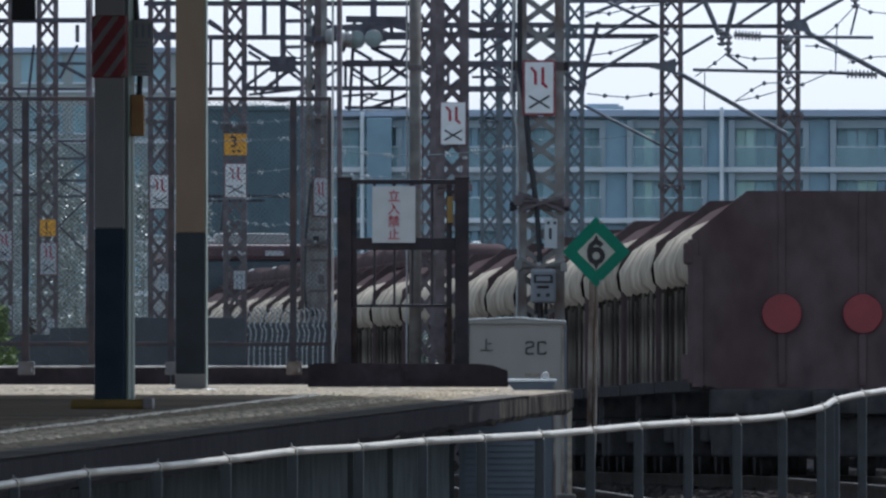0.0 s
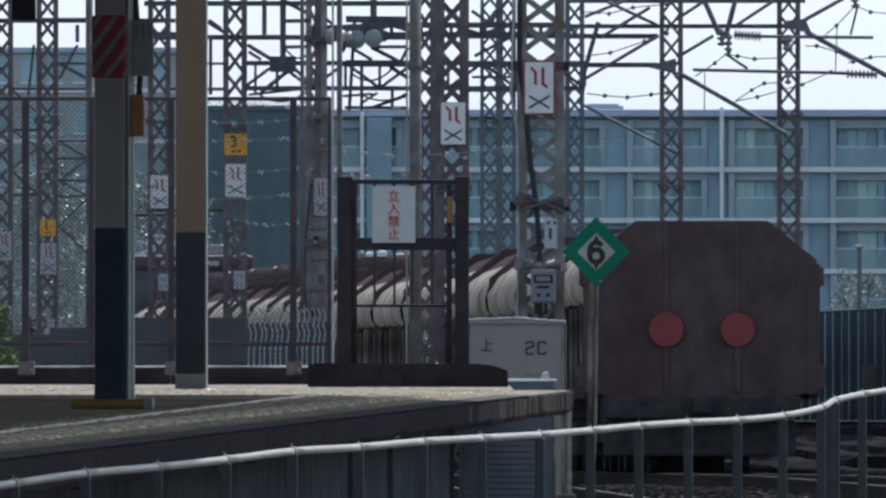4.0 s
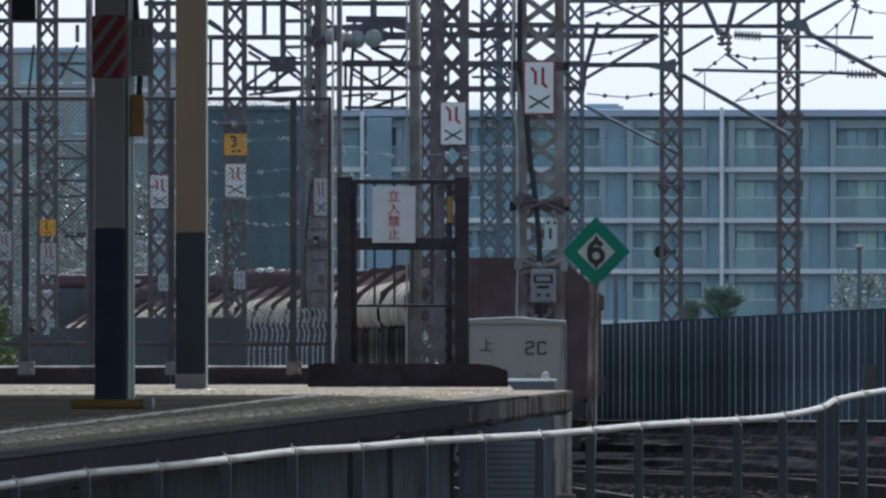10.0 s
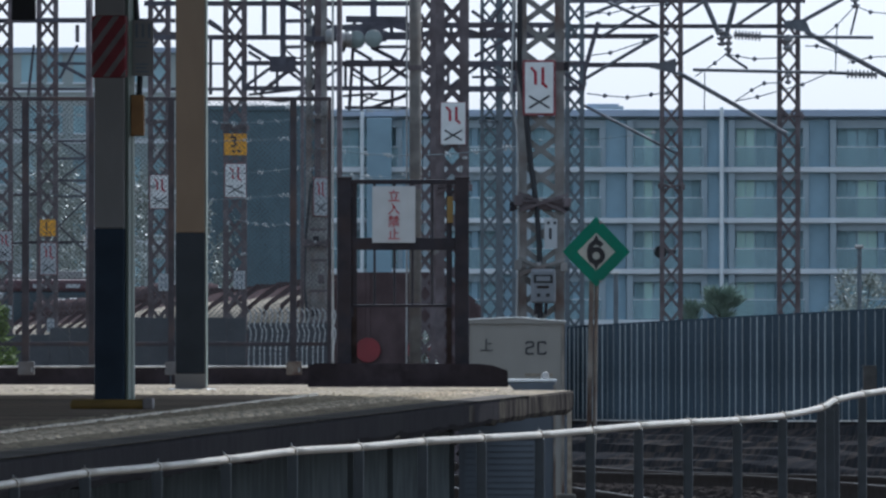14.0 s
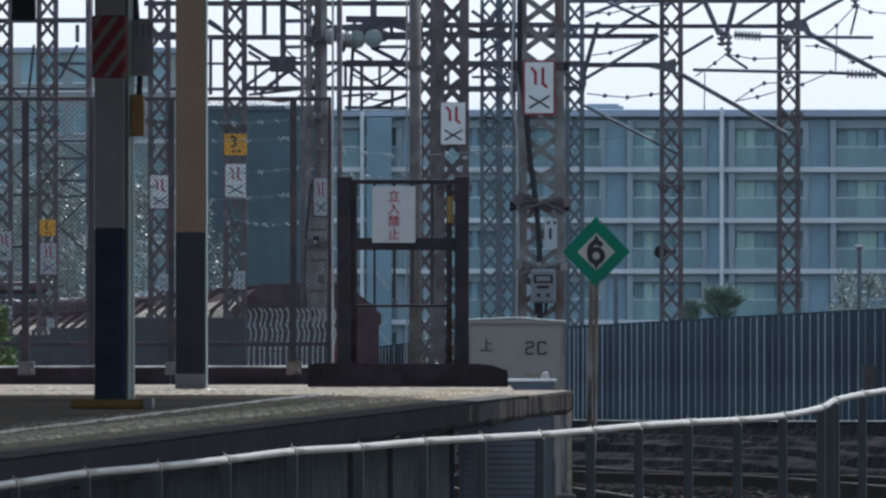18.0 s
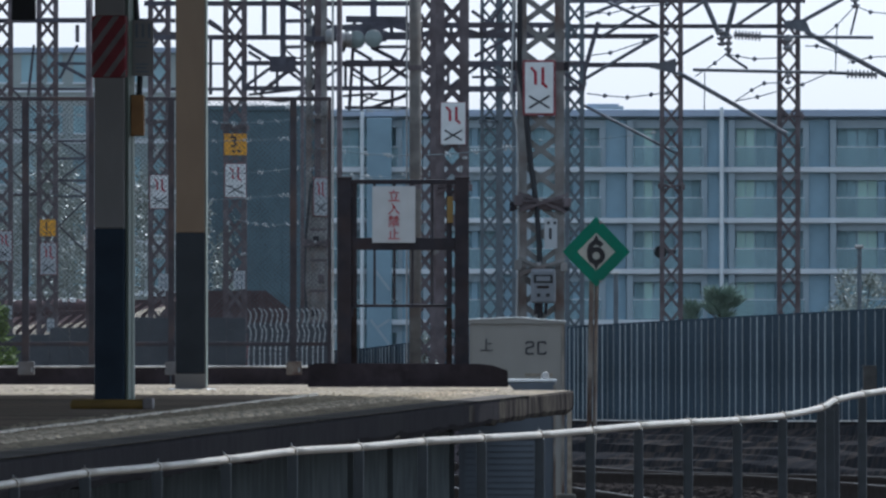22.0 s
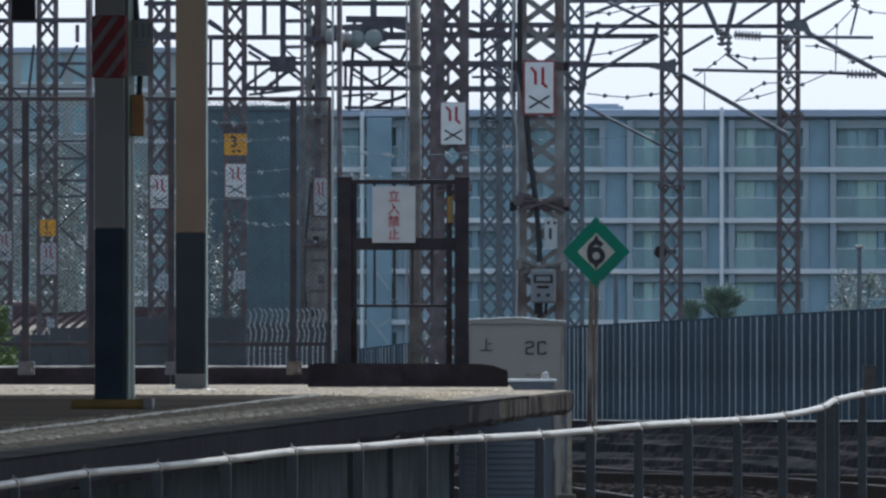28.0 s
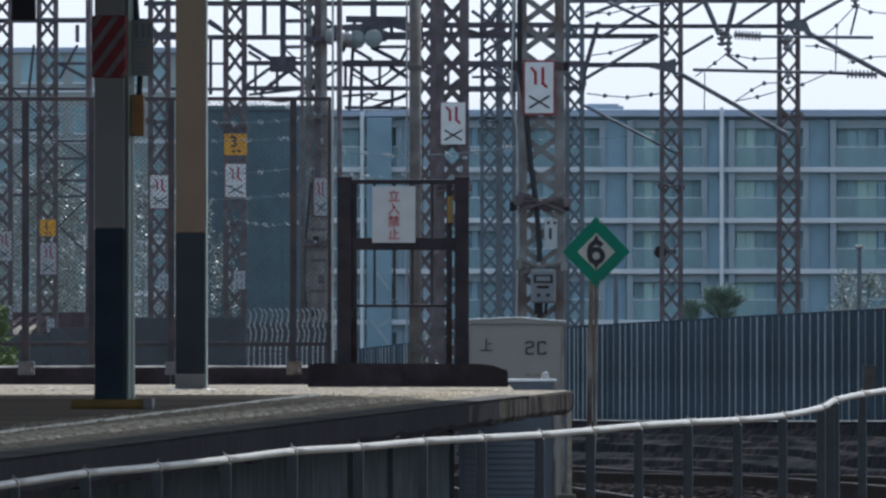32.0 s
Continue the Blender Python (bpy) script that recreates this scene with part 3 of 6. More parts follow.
def build_marks():
    """Light round the further column's foot as a pale disc, and a box on the panel fence."""
    # pale disc paints the brighter light round the column foot
    c = thing("mortar_bed", (-1.715, 138.193, 1.0), "pale disc standing for light round the foot of the column", "mortar bed")
    part("bed", revolve(bmesh.new(), [(0.17, 0.0), (0.16, 0.006), (0.14, 0.009)], 20), M_COPING, c)
    j = thing("fence_box", (5.93, 282.0, 0.476), "small grey equipment box fixed to the panel fence", "box")
    part("case", boxed(-0.1, 0.1, -0.06, 0.08, 0.0, 0.32, 0.012), M_POLE, j)
    part("lid", boxed(-0.108, 0.108, -0.07, 0.08, 0.321, 0.34, 0.005), M_POLE, j, "overhanging lid")


def build_column_fittings():
    y = 108.879
    n = thing("notice_board", (-1.609, y, 2.788), "small grey notice plate with rows of dark lettering", "sign")
    part("plate", boxed(-0.057, 0.057, -0.012, 0.012, 0, 0.3, 0.004), M_COLGREY, n)
    for a in (-0.04, -0.006, 0.028):
        part("lettering_bar", boxed(a, a + 0.012, -0.0145, -0.0122, 0.205, 0.28), M_FADEDTEXT, n)
    for i, c in enumerate((0.175, 0.155, 0.06, 0.04, 0.02)):
        part("lettering_bar", boxed(-0.04, 0.03 - 0.012 * (i % 2), -0.0145, -0.0122, c, c + 0.007), M_FADEDTEXT, n)
    k = thing("cable_conduit", (-1.63, y + 0.03, 1.0), "black cable conduit running up beside the column", "conduit")
    bm = bmesh.new()
    tube(bm, [(0.0, 0, 1.676), (0.006, 0, 1.833), (-0.02, 0, 2.197), (-0.02, 0, 3.5)], 0.016, 8)
    part("cable", bm, M_CABLE, k)
    j = thing("junction_box", (-1.636, y, 2.467), "brown junction box fixed beside the column", "junction box")
    part("case", boxed(-0.04, 0.036, -0.05, 0.05, 0, 0.22, 0.008), M_BOXBROWN, j)
    part("lid", boxed(-0.036, 0.031, -0.056, -0.05, 0.006, 0.214, 0.003), M_BOXBROWN, j, "screwed lid")
    d = thing("downpipe", (-1.676, y - 0.02, 1.0), "thin pale green downpipe beside the column", "pipe")
    part("pipe", barred((0, 0, 0.05), (0, 0, 1.47), 0.014, None, 10), M_PALEGREEN, d)
    # dark box hanging under the canopy
    h = thing("hanging_signal_box", (-2.248, y, 3.088), "black square signal box hanging from the canopy", "signal box")
    part("case", boxed(-0.065, 0.065, -0.07, 0.07, 0, 0.22, 0.008), M_BLACK, h)
    part("hood", boxed(-0.069, 0.08, -0.13, 0.07, 0.15, 0.23, 0.006), M_BLACK, h)
    part("hanger", barred((0, 0, 0.24), (0, 0, 2.6), 0.015, None, 8), M_GATE, h)


def build_canopy():
    """The station roof above the view: it shades the platform."""
    r = thing("canopy_roof", (0, 0, 0), "ribbed steel canopy roof over the platform", "canopy", kind="structure")
    ex = lambda y: PX0 + PX1 * y
    y0, y1 = 25.0, 130.9
    # unseen outline, its far corner cut to let sun onto the platform end
    plan = [(ex(y0) + CAN_X, y0), (1.98, 115.7), (0.34, y1), (-13, y1), (-13, y0)]
    n = len(plan)
    bm = solid([tuple(range(n)), tuple(range(2 * n - 1, n - 1, -1))] + [(i, n + i, n + (i + 1) % n, (i + 1) % n) for i in range(n)], [(x, y, z) for z in (4.6, 4.72) for x, y in plan])
    part("roof_deck", bm, M_GREYGREEN, r)
    part("fascia", boxed(-13, 0.34, y1 + 0.003, y1 + 0.06, 4.45, 4.75), M_GREYGREEN, r)


CAN_X = 1.9


def build_gate_and_fence():
    s = 250.0
    y = 143.721
    k = thing("kerb", (0, y, 1.0), "dark concrete kerb at the end of the platform", "kerb", kind="structure")
    kx = lambda px: (px - 784) / 240.0
    ky = 5.988
    for a, b in ((-60, 300), (304, 560)):
        part("kerb_block", boxed(kx(a), kx(b), ky - 0.09, ky + 0.12, -0.003, 0.12), M_KERB, k)
    # pale strip added for the bright sunlit line on the kerb top
    for a, b in ((-60, 300), (304, 560)):
        part("coping", boxed(kx(a), kx(b), ky - 0.095, ky + 0.125, 0.1205, 0.135, 0.007), M_COPING, k, "pale stained coping standing for the sunlit kerb top")
    outline = [(545, 686), (545, 648), (560, 644), (845, 645), (872, 648), (898, 657), (900, 686)]
    part("gate_footing", prism([((px - 784) / s, (686 - py) / s) for px, py in outline], -0.12, 0.14), M_KERB, k, "dark stained gate footing")
    # gate
    g = thing("gate", (-0.288, y, 1.16), "closed dark steel gate with a red lettered plate", "gate")
    gx = lambda px: (px - 712) / s
    gz = lambda py: (645 - py) / s
    for a, b in ((597, 622), (805, 830)):
        pst = part("gate_post", boxed(gx(a), gx(b), -0.05, 0.05, -0.02, gz(316), 0.006), M_GATE, g)
        part("cap", boxed(gx(a) - 0.006, gx(b) + 0.006, -0.056, 0.056, gz(317), gz(313), 0.004), M_GATE, pst)
    for a, b in ((622, 632), (790, 800)):
        st = part("stile", boxed(gx(a), gx(b), -0.02, 0.02, gz(544), gz(318), 0.003), M_GATE, g)
        part("stile_foot", boxed(gx(a), gx(b), -0.02, 0.02, 0.0, gz(544) - 0.002, 0.003), M_RUSTDARK, st, "rust-brown stile foot")
    for a, b, zt, zb in ((622, 806, 318, 326), (616, 806, 421, 443), (624, 800, 539, 544)):
        part("rail", boxed(gx(a), gx(b), -0.025, 0.025, gz(zb), gz(zt), 0.003), M_GATE, g)
    for px in (663, 698, 730, 765):
        part("bar", barred((gx(px), 0, gz(540)), (gx(px), 0, gz(325)), 0.009, None, 8), M_GATE, g)
    part("latch", boxed(gx(791), gx(802), -0.045, -0.02, gz(395), gz(348), 0.004), M_YELLOW, g, "yellow latch")
    for z in (350, 560):
        part("hinge", barred((gx(622), -0.03, gz(z)), (gx(622), -0.03, gz(z - 16)), 0.014, None, 8), M_GATE, g)
    sg = thing("warning_plate", (-0.348, y - 0.045, 2.02), "white plate with four red characters", "sign")
    part("plate", boxed(-0.152, 0.152, -0.006, 0.006, 0, 0.4, 0.002), M_PLATE, sg)
    for i, ch in enumerate("立入禁止"):
        lettering("character", ch, 0.09, (0, -0.008, 0.325 - i * 0.09), M_SIGNRED, sg, 0.004)
    # chain-link fence
    f = thing("chain_link_fence", (0, y + 0.02, 1.155), "tall brown-framed chain-link fence closing the platform end", "fence")
    fx = lambda px: (px - 784) / s
    fz = lambda py: 1.5 + (560 - py) / s - 1.155
    for px, w in ((-60, 18), (45, 13), (162, 10), (303, 11), (519, 12), (583, 7)):
        q = part("post", boxed(fx(px - w / 2), fx(px + w / 2), -0.025, 0.025, -0.0, fz(172), 0.004), M_FENCEPOST, f)
        if px in (45, 303, 519):
            part("foot_bracket", boxed(fx(px - w), fx(px + w + 3), -0.05, 0.05, -0.07, fz(640), 0.006), M_BRACKETRUST if px == 519 else M_BRACKET, q, "bolted foot bracket")
            part("bolt", boxed(fx(px + w - 3), fx(px + w), -0.06, -0.05, -0.05, -0.02), M_GALV, q)
    for z, h in ((175, 7), (609, 7)):
        part("rail", boxed(fx(-60), fx(583), -0.02, 0.02, fz(z + h / 2), fz(z - h / 2), 0.003), M_FENCEPOST, f)
    x0, x1, z0, z1 = fx(-60), fx(583), fz(640), fz(176)
    bm = bmesh.new()
    pitch = 0.036
    i = int((x0 - (z1 - z0)) / pitch) - 1
    while i * pitch < x1 + (z1 - z0):
        for sgn in (1, -1):
            c = i * pitch
            # line x = c + sgn * (z - z0), clipped to the panel
            za, zb = z0, z1
            if sgn > 0:
                za, zb = max(z0, z0 + (x0 - c)), min(z1, z0 + (x1 - c))
            else:
                za, zb = max(z0, z0 + (c - x1)), min(z1, z0 + (c - x0))
            if zb - za > 0.02:
                bar(bm, (c + sgn * (za - z0), 0.003 * sgn, za), (c + sgn * (zb - z0), 0.003 * sgn, zb), 0.003, None, 4, up=(0, 1, 0))
        i += 1
    part("chain_link", bm, M_WIRE, f, "galvanised diamond wire mesh")


def stroke_char(name, line, x, z, parent):
    """One squared stencil character from straight strokes, on the cabinet's door."""
    bm = bmesh.new()
    for i, (a, b) in enumerate(zip(line, line[1:])):
        bar(bm, (x + a[0], -0.2595 - 0.0004 * i, z + a[1]), (x + b[0], -0.2595 - 0.0004 * i, z + b[1]), 0.004, 0.014, up=(1, 0, 0) if a[0] == b[0] else (0, 0, 1))
    return part(name, bm, M_TEXT, parent)


def build_cabinets():
    y = 154.872
    c = thing("relay_cabinet", (0.565, y, -0.45), "tall grey steel relay cabinet with dark lettering", "cabinet")
    hw = 0.362
    top = 1.924
    part("body", boxed(-hw, hw, -0.25, 0.25, 0, top - 0.03, 0.006), M_CABINET, c)
    bm = prism([(-hw - 0.01, top - 0.03), (hw + 0.012, top - 0.03), (hw + 0.012, top - 0.012), (0.0, top + 0.02), (-hw - 0.01, top + 0.005)], -0.27, 0.27)
    part("lid", bm, M_CABINET, c, "shallow pitched lid")
    part("door", boxed(-hw + 0.015, hw - 0.03, -0.256, -0.25, 0.3, top - 0.06, 0.002), M_CABINET, c)
    part("edge_strip", boxed(hw - 0.022, hw - 0.004, -0.262, -0.25, 0.02, top - 0.04, 0.002), M_TRIM, c, "rust-stained edge strip")
    lettering("character", "上", 0.105, (-0.233, -0.26, 1.722), M_TEXT, c)
    stroke_char("figure", ((0.0, 0.072), (0.0, 0.089), (0.052, 0.089), (0.052, 0.053), (0.0, 0.044), (0.0, 0.0), (0.056, 0.0)), 0.07, 1.664, c)
    stroke_char("letter", ((0.056, 0.073), (0.056, 0.089), (0.0, 0.089), (0.0, 0.0), (0.056, 0.0), (0.056, 0.017)), 0.16, 1.664, c)
    # white bead added for the highlight along the lid edge
    part("lid_highlight", tube(bmesh.new(), [(-hw - 0.008, -0.272, top + 0.002), (0.0, -0.272, top + 0.018), (hw + 0.01, -0.272, top - 0.014)], 0.0045, 8), M_WHITE, c, "thin white bead painting the highlight on the lid edge")
    part("upright_edge", boxed(hw + 0.0005, hw + 0.014, -0.262, -0.2, 0.02, top - 0.031, 0.002), M_CABBLUE, c)
    part("faint_line", boxed(0.06, 0.27, -0.259, -0.256, top - 0.43, top - 0.41), M_CONC, c, "faint worn lettering")
    # lower blue-grey cabinet with louvres
    s = 240.0
    y = 149.709
    b = thing("louvred_cabinet", (0.471, y, -0.45), "blue-grey louvred equipment cabinet below the platform end", "cabinet")
    hw = 0.354
    top = 1.467
    part("body", boxed(-hw, hw, -0.2, 0.2, 0, top, 0.006), M_CABBLUE, b)
    part("top_flange", boxed(-hw - 0.01, hw + 0.01, -0.215, 0.215, top + 0.001, top + 0.02, 0.004), M_WHITE, b, "pale top flange")
    part("corner_trim", boxed(hw - 0.012, hw + 0.005, -0.21, -0.2, 0, top - 0.02), M_TRIM, b)
    for i in range(22):
        part("louvre", solid([(0, 1, 2), (3, 5, 4), (0, 3, 4, 1), (1, 4, 5, 2), (2, 5, 3, 0)],
             [(-hw + 0.04, -0.2, 0.1 + i * 0.045), (-hw + 0.04, -0.211, 0.1 + i * 0.045), (-hw + 0.04, -0.2, 0.135 + i * 0.045),
              (hw - 0.08, -0.2, 0.1 + i * 0.045), (hw - 0.08, -0.211, 0.1 + i * 0.045), (hw - 0.08, -0.2, 0.135 + i * 0.045)]), M_CABBLUE, b)
    bm = bmesh.new()
    revolve(bm, [(0.012, -0.012), (0.026, -0.012), (0.03, 0), (0.026, 0.012), (0.012, 0.012)], 14, "y", (hw - 0.07, 0, top + 0.045))
    part("lifting_eye", bm, M_GALV, b, "bright lifting eye")
    # upright pipe beside it
    q = thing("pipe_post", (0.949, 152.247, -0.45), "slim grey post at the platform end", "post")
    part("post", barred((0, 0, 0), (0, 0, 1.251), 0.035, 0.035), M_CONC, q)
    part("base_block", boxed(-0.1, 0.05, -0.1, 0.1, 0, 0.62, 0.02), M_CONC_DARK, q, "stained concrete base")


def build_stop_sign():
    s = 275.0
    t = thing("stop_marker", (0.953, 130.655, -0.4), "green diamond stopping marker with a black six on a rusty post", "sign")
    z = lambda py: 1.5 + (560 - py) / s + 0.4
    x = lambda px: (px - 1046) / s
    part("post", barred((x(1037), 0, 0), (x(1047), 0, z(498)), 0.032, 0.04), M_RUST, t, "rusty flaking post")
    part("conduit", tube(bmesh.new(), [(x(1045), -0.01, 0), (x(1046), -0.012, 0.7), (x(1052), -0.01, 1.1), (x(1056), -0.005, z(500))], 0.013, 8), M_TRIM, t, "pale stained conduit tied to the post")
    cx, cz, r = x(1055), z(446), 0.218
    part("diamond", prism([(cx, cz - r - 0.008), (cx + r, cz), (cx, cz + r + 0.01), (cx - r, cz)], -0.035, -0.025), M_SIGNGREEN, t, "green diamond board")
    r = 0.122
    part("centre", prism([(cx, cz - r), (cx + r, cz), (cx, cz + r), (cx - r, cz)], -0.0385, -0.0345), M_SIGNPALE, t, "pale worn centre")
    bm = bmesh.new()
    ring = [(0.041 * math.cos(a * math.pi / 10), -0.026 + 0.041 * math.sin(a * math.pi / 10)) for a in range(21)]
    tail = [(-0.041, -0.026), (-0.042, 0.012), (-0.034, 0.042), (-0.012, 0.06), (0.018, 0.058), (0.038, 0.04)]
    for line, lift in ((ring, 0.0), (tail, 0.0012)):
        rows = []
        for i, (xa, za) in enumerate(line):
            x0, z0 = line[max(0, i - 1)]
            x1, z1 = line[min(len(line) - 1, i + 1)]
            if line is ring and i in (0, 20):
                x0, z0, x1, z1 = 0.041, -0.036, 0.041, -0.016
            d = Vector((x1 - x0, z1 - z0)).normalized() * 0.0168
            rows.append([bm.verts.new((cx + xa + sg * -d.y, yy, cz + za + sg * d.x)) for sg, yy in ((-1, -0.0435 - lift), (1, -0.0435 - lift), (1, -0.0386), (-1, -0.0386))])
        for r0, r1 in zip(rows, rows[1:]):
            for k in range(4):
                bm.faces.new((r0[k], r0[(k + 1) % 4], r1[(k + 1) % 4], r1[k]))
    part("number_six", bm, M_TEXT, t, "bold black figure six")
    for dz, sg in ((0.09, 1), (-0.096, -1)):
        part("tick", prism([(cx - 0.017, cz + dz - 0.016 * sg), (cx + 0.017, cz + dz - 0.016 * sg), (cx, cz + dz + 0.022 * sg)], -0.0415, -0.0385), M_TEXT, t)
    for dz in (0.1, -0.1):
        part("bolt", revolve(bmesh.new(), [(0.01, -0.005), (0.01, 0.005)], 8, "y", (cx + 0.03, -0.04, cz + dz * 1.9)), M_GALV, t)


# ---- near railing ----
def build_railing():
    r = thing("handrail_fence", (0, 0, 0), "white-capped tubular handrail fence with slim grey posts", "railing")
    joints = ((-1.57, 64.161, 0.941), (-1.375, 65.091, 0.964), (-1.165, 66.048, 0.989),
              (-0.946, 67.159, 1.001), (-0.729, 68.179, 1.018), (-0.513, 69.23, 1.039),
              (-0.292, 70.314, 1.046), (-0.072, 71.574, 1.058), (0.138, 72.733, 1.063),
              (0.352, 73.93, 1.068), (0.546, 75.168, 1.077), (0.738, 76.61, 1.086),
              (0.941, 77.94, 1.092), (1.15, 79.316, 1.094), (1.351, 80.742, 1.104),
              (1.53, 82.15, 1.13), (1.596, 82.65, 1.157), (1.725, 83.52, 1.179), (1.93, 84.9, 1.2))
    pts = [Vector(p) for p in joints]
    def bend(i, f):
        """Point on the smooth line through the joints, a share f past joint i."""
        p0, p1, p2, p3 = (pts[max(0, min(len(pts) - 1, i + k))] for k in (-1, 0, 1, 2))
        return 0.5 * (2 * p1 + (p2 - p0) * f + (2 * p0 - 5 * p1 + 4 * p2 - p3) * f * f + (3 * p1 - p0 - 3 * p2 + p3) * f ** 3)
    for i in range(len(pts) - 1):
        bm = bmesh.new()
        tube(bm, [bend(i, k / 6) for k in range(7)], 0.0132, 14)
        part("handrail", bm, M_RAILTUBE, r, smooth=True)
        tie = bend(i, 0.0) + Vector((0, 0, 0.013))
        part("tie_wire", barred(tie, tie + Vector((-0.008 + 0.004 * (i % 4), 0, 0.014)), 0.0022, None, 5), M_GALV, r, "twisted tie wire end")
    for i, p in enumerate(pts):
        d = (pts[min(i + 1, len(pts) - 1)] - pts[max(i - 1, 0)]).normalized()
        q = part("post", boxed(-0.018, 0.018, -0.016, 0.016, -p.z - 0.42, -0.012, 0.005), M_PICKET, r)
        q.matrix_basis = pose(p.x, p.y, p.z)
        part("collar", barred(p - d * 0.012, p + d * 0.012, 0.0175, None, 12), M_RAILTUBE, r)
    # blind plate where the rail steps up
    part("blind_plate", boxed(1.535, 1.59, 82.4, 82.406, -0.4, 1.125, 0.002), M_PICKET, r, "dark blind plate between two posts")
    lower = [p - Vector((0, 0, 0.75)) for p in pts]
    bm = bmesh.new()
    tube(bm, lower, 0.01, 8)
    part("lower_rail", bm, M_PICKET, r)


# ---- masts ----
def lattice_mast(at, width, base_z, top_z, leg_w, brace_w, pitch, material, label, group="lattice masts", depth=None, rz=0.0):
    t = thing("lattice_mast", (at[0], at[1], base_z), label, "mast", group, rz=rz)
    d = depth or width
    h = top_z - base_z
    hx, hy = width / 2 - leg_w / 2, d / 2 - leg_w / 2
    leg = None
    for sx in (-1, 1):
        for sy in (-1, 1):
            # angle section
            if leg is None:
                bm = boxed(-leg_w / 2, leg_w / 2, -leg_w / 2, -leg_w / 2 + 0.012, 0, h)
                box(bm, -leg_w / 2, -leg_w / 2 + 0.012, -leg_w / 2 + 0.0121, leg_w / 2, 0, h)
                leg = part("leg", bm, material, t)
                leg.matrix_basis = pose(sx * hx, sy * hy, 0)
            else:
                again(leg, "leg", pose(sx * hx, sy * hy, 0, 0, 0, {(-1, 1): -90, (1, -1): 90, (1, 1): 180}[(sx, sy)]), t)
    n = max(1, int(round(h / pitch)))
    dz = h / n
    proto = {}
    for k in range(n):
        for sgn in (1, -1):
            for sy in (-1, 1):
                if sgn not in proto:
                    bm = barred((-hx * sgn, 0, 0), (hx * sgn, 0, dz), 0.012, brace_w)
                    proto[sgn] = part("brace", bm, material, t)
                    proto[sgn].matrix_basis = pose(0, sy * (hy + 0.004 * sgn), k * dz)
                else:
                    again(proto[sgn], "brace", pose(0, sy * (hy + 0.004 * sgn), k * dz), t)
    bm = bmesh.new()
    for k in range(n):
        for sx in (-1, 1):
            sg = 1 if k % 2 else -1
            bar(bm, (sx * hx, -hy * sg, k * dz), (sx * hx, hy * sg, (k + 1) * dz), 0.012, brace_w)
    part("side_lattice", bm, material, t)
    part("base_plate", boxed(-width * 0.7, width * 0.7, -d * 0.7, d * 0.7, -0.02, 0.04), M_CONC, t)
    return t


def mast_sign(x, y, z, w, h, frame=None):
    t = thing("catenary_sign", (x, y, z), "white section plate with red bars over a dark cross", "sign", "catenary section signs")
    if frame:
        part("frame", boxed(-w / 2 - frame, w / 2 + frame, -0.004, 0.02, -frame, h + frame, 0.004), M_FADEDRED, t, "faded red frame")
    part("plate", boxed(-w / 2, w / 2, -0.018, -0.005, 0, h, 0.003), M_WHITE if w > 0.3 or frame is None or frame < 0.01 else M_PLATE, t)
    for sx in (-1, 1):
        bm = bmesh.new()
        x0 = sx * w * 0.13 - 0.0
        bar(bm, (x0, -0.021, h * 0.56), (x0, -0.021, h * 0.82), 0.006, w * 0.1, up=(1, 0, 0))
        if sx < 0:
            bar(bm, (x0, -0.022, h * 0.80), (x0 - w * 0.16, -0.022, h * 0.90), 0.006, w * 0.09, up=(1, 0, 0))
        else:
            bar(bm, (x0, -0.021, h * 0.80), (x0, -0.021, h * 0.90), 0.006, w * 0.1, up=(1, 0, 0))
            bar(bm, (x0, -0.022, h * 0.58), (x0 + w * 0.16, -0.022, h * 0.50), 0.006, w * 0.09, up=(1, 0, 0))
        part("red_bar", bm, M_SIGNRED, t)
    for sg in (-1, 1):
        part("cross_bar", barred((-w * 0.36, -0.021 - 0.002 * sg, h * (0.22 - 0.12 * sg)), (w * 0.36, -0.021 - 0.002 * sg, h * (0.22 + 0.12 * sg)), 0.005, w * 0.07), M_TEXT, t)
    return t


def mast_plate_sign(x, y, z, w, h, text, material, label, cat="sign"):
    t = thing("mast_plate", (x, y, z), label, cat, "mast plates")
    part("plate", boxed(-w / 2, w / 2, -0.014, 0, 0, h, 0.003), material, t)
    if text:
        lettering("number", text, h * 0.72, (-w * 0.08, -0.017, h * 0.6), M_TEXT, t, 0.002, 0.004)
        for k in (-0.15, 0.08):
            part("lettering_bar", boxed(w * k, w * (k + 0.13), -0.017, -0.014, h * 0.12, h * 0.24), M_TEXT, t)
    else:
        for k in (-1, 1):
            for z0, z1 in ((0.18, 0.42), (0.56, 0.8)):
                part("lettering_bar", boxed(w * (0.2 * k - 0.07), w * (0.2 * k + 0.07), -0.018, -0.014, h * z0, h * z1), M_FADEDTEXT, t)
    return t


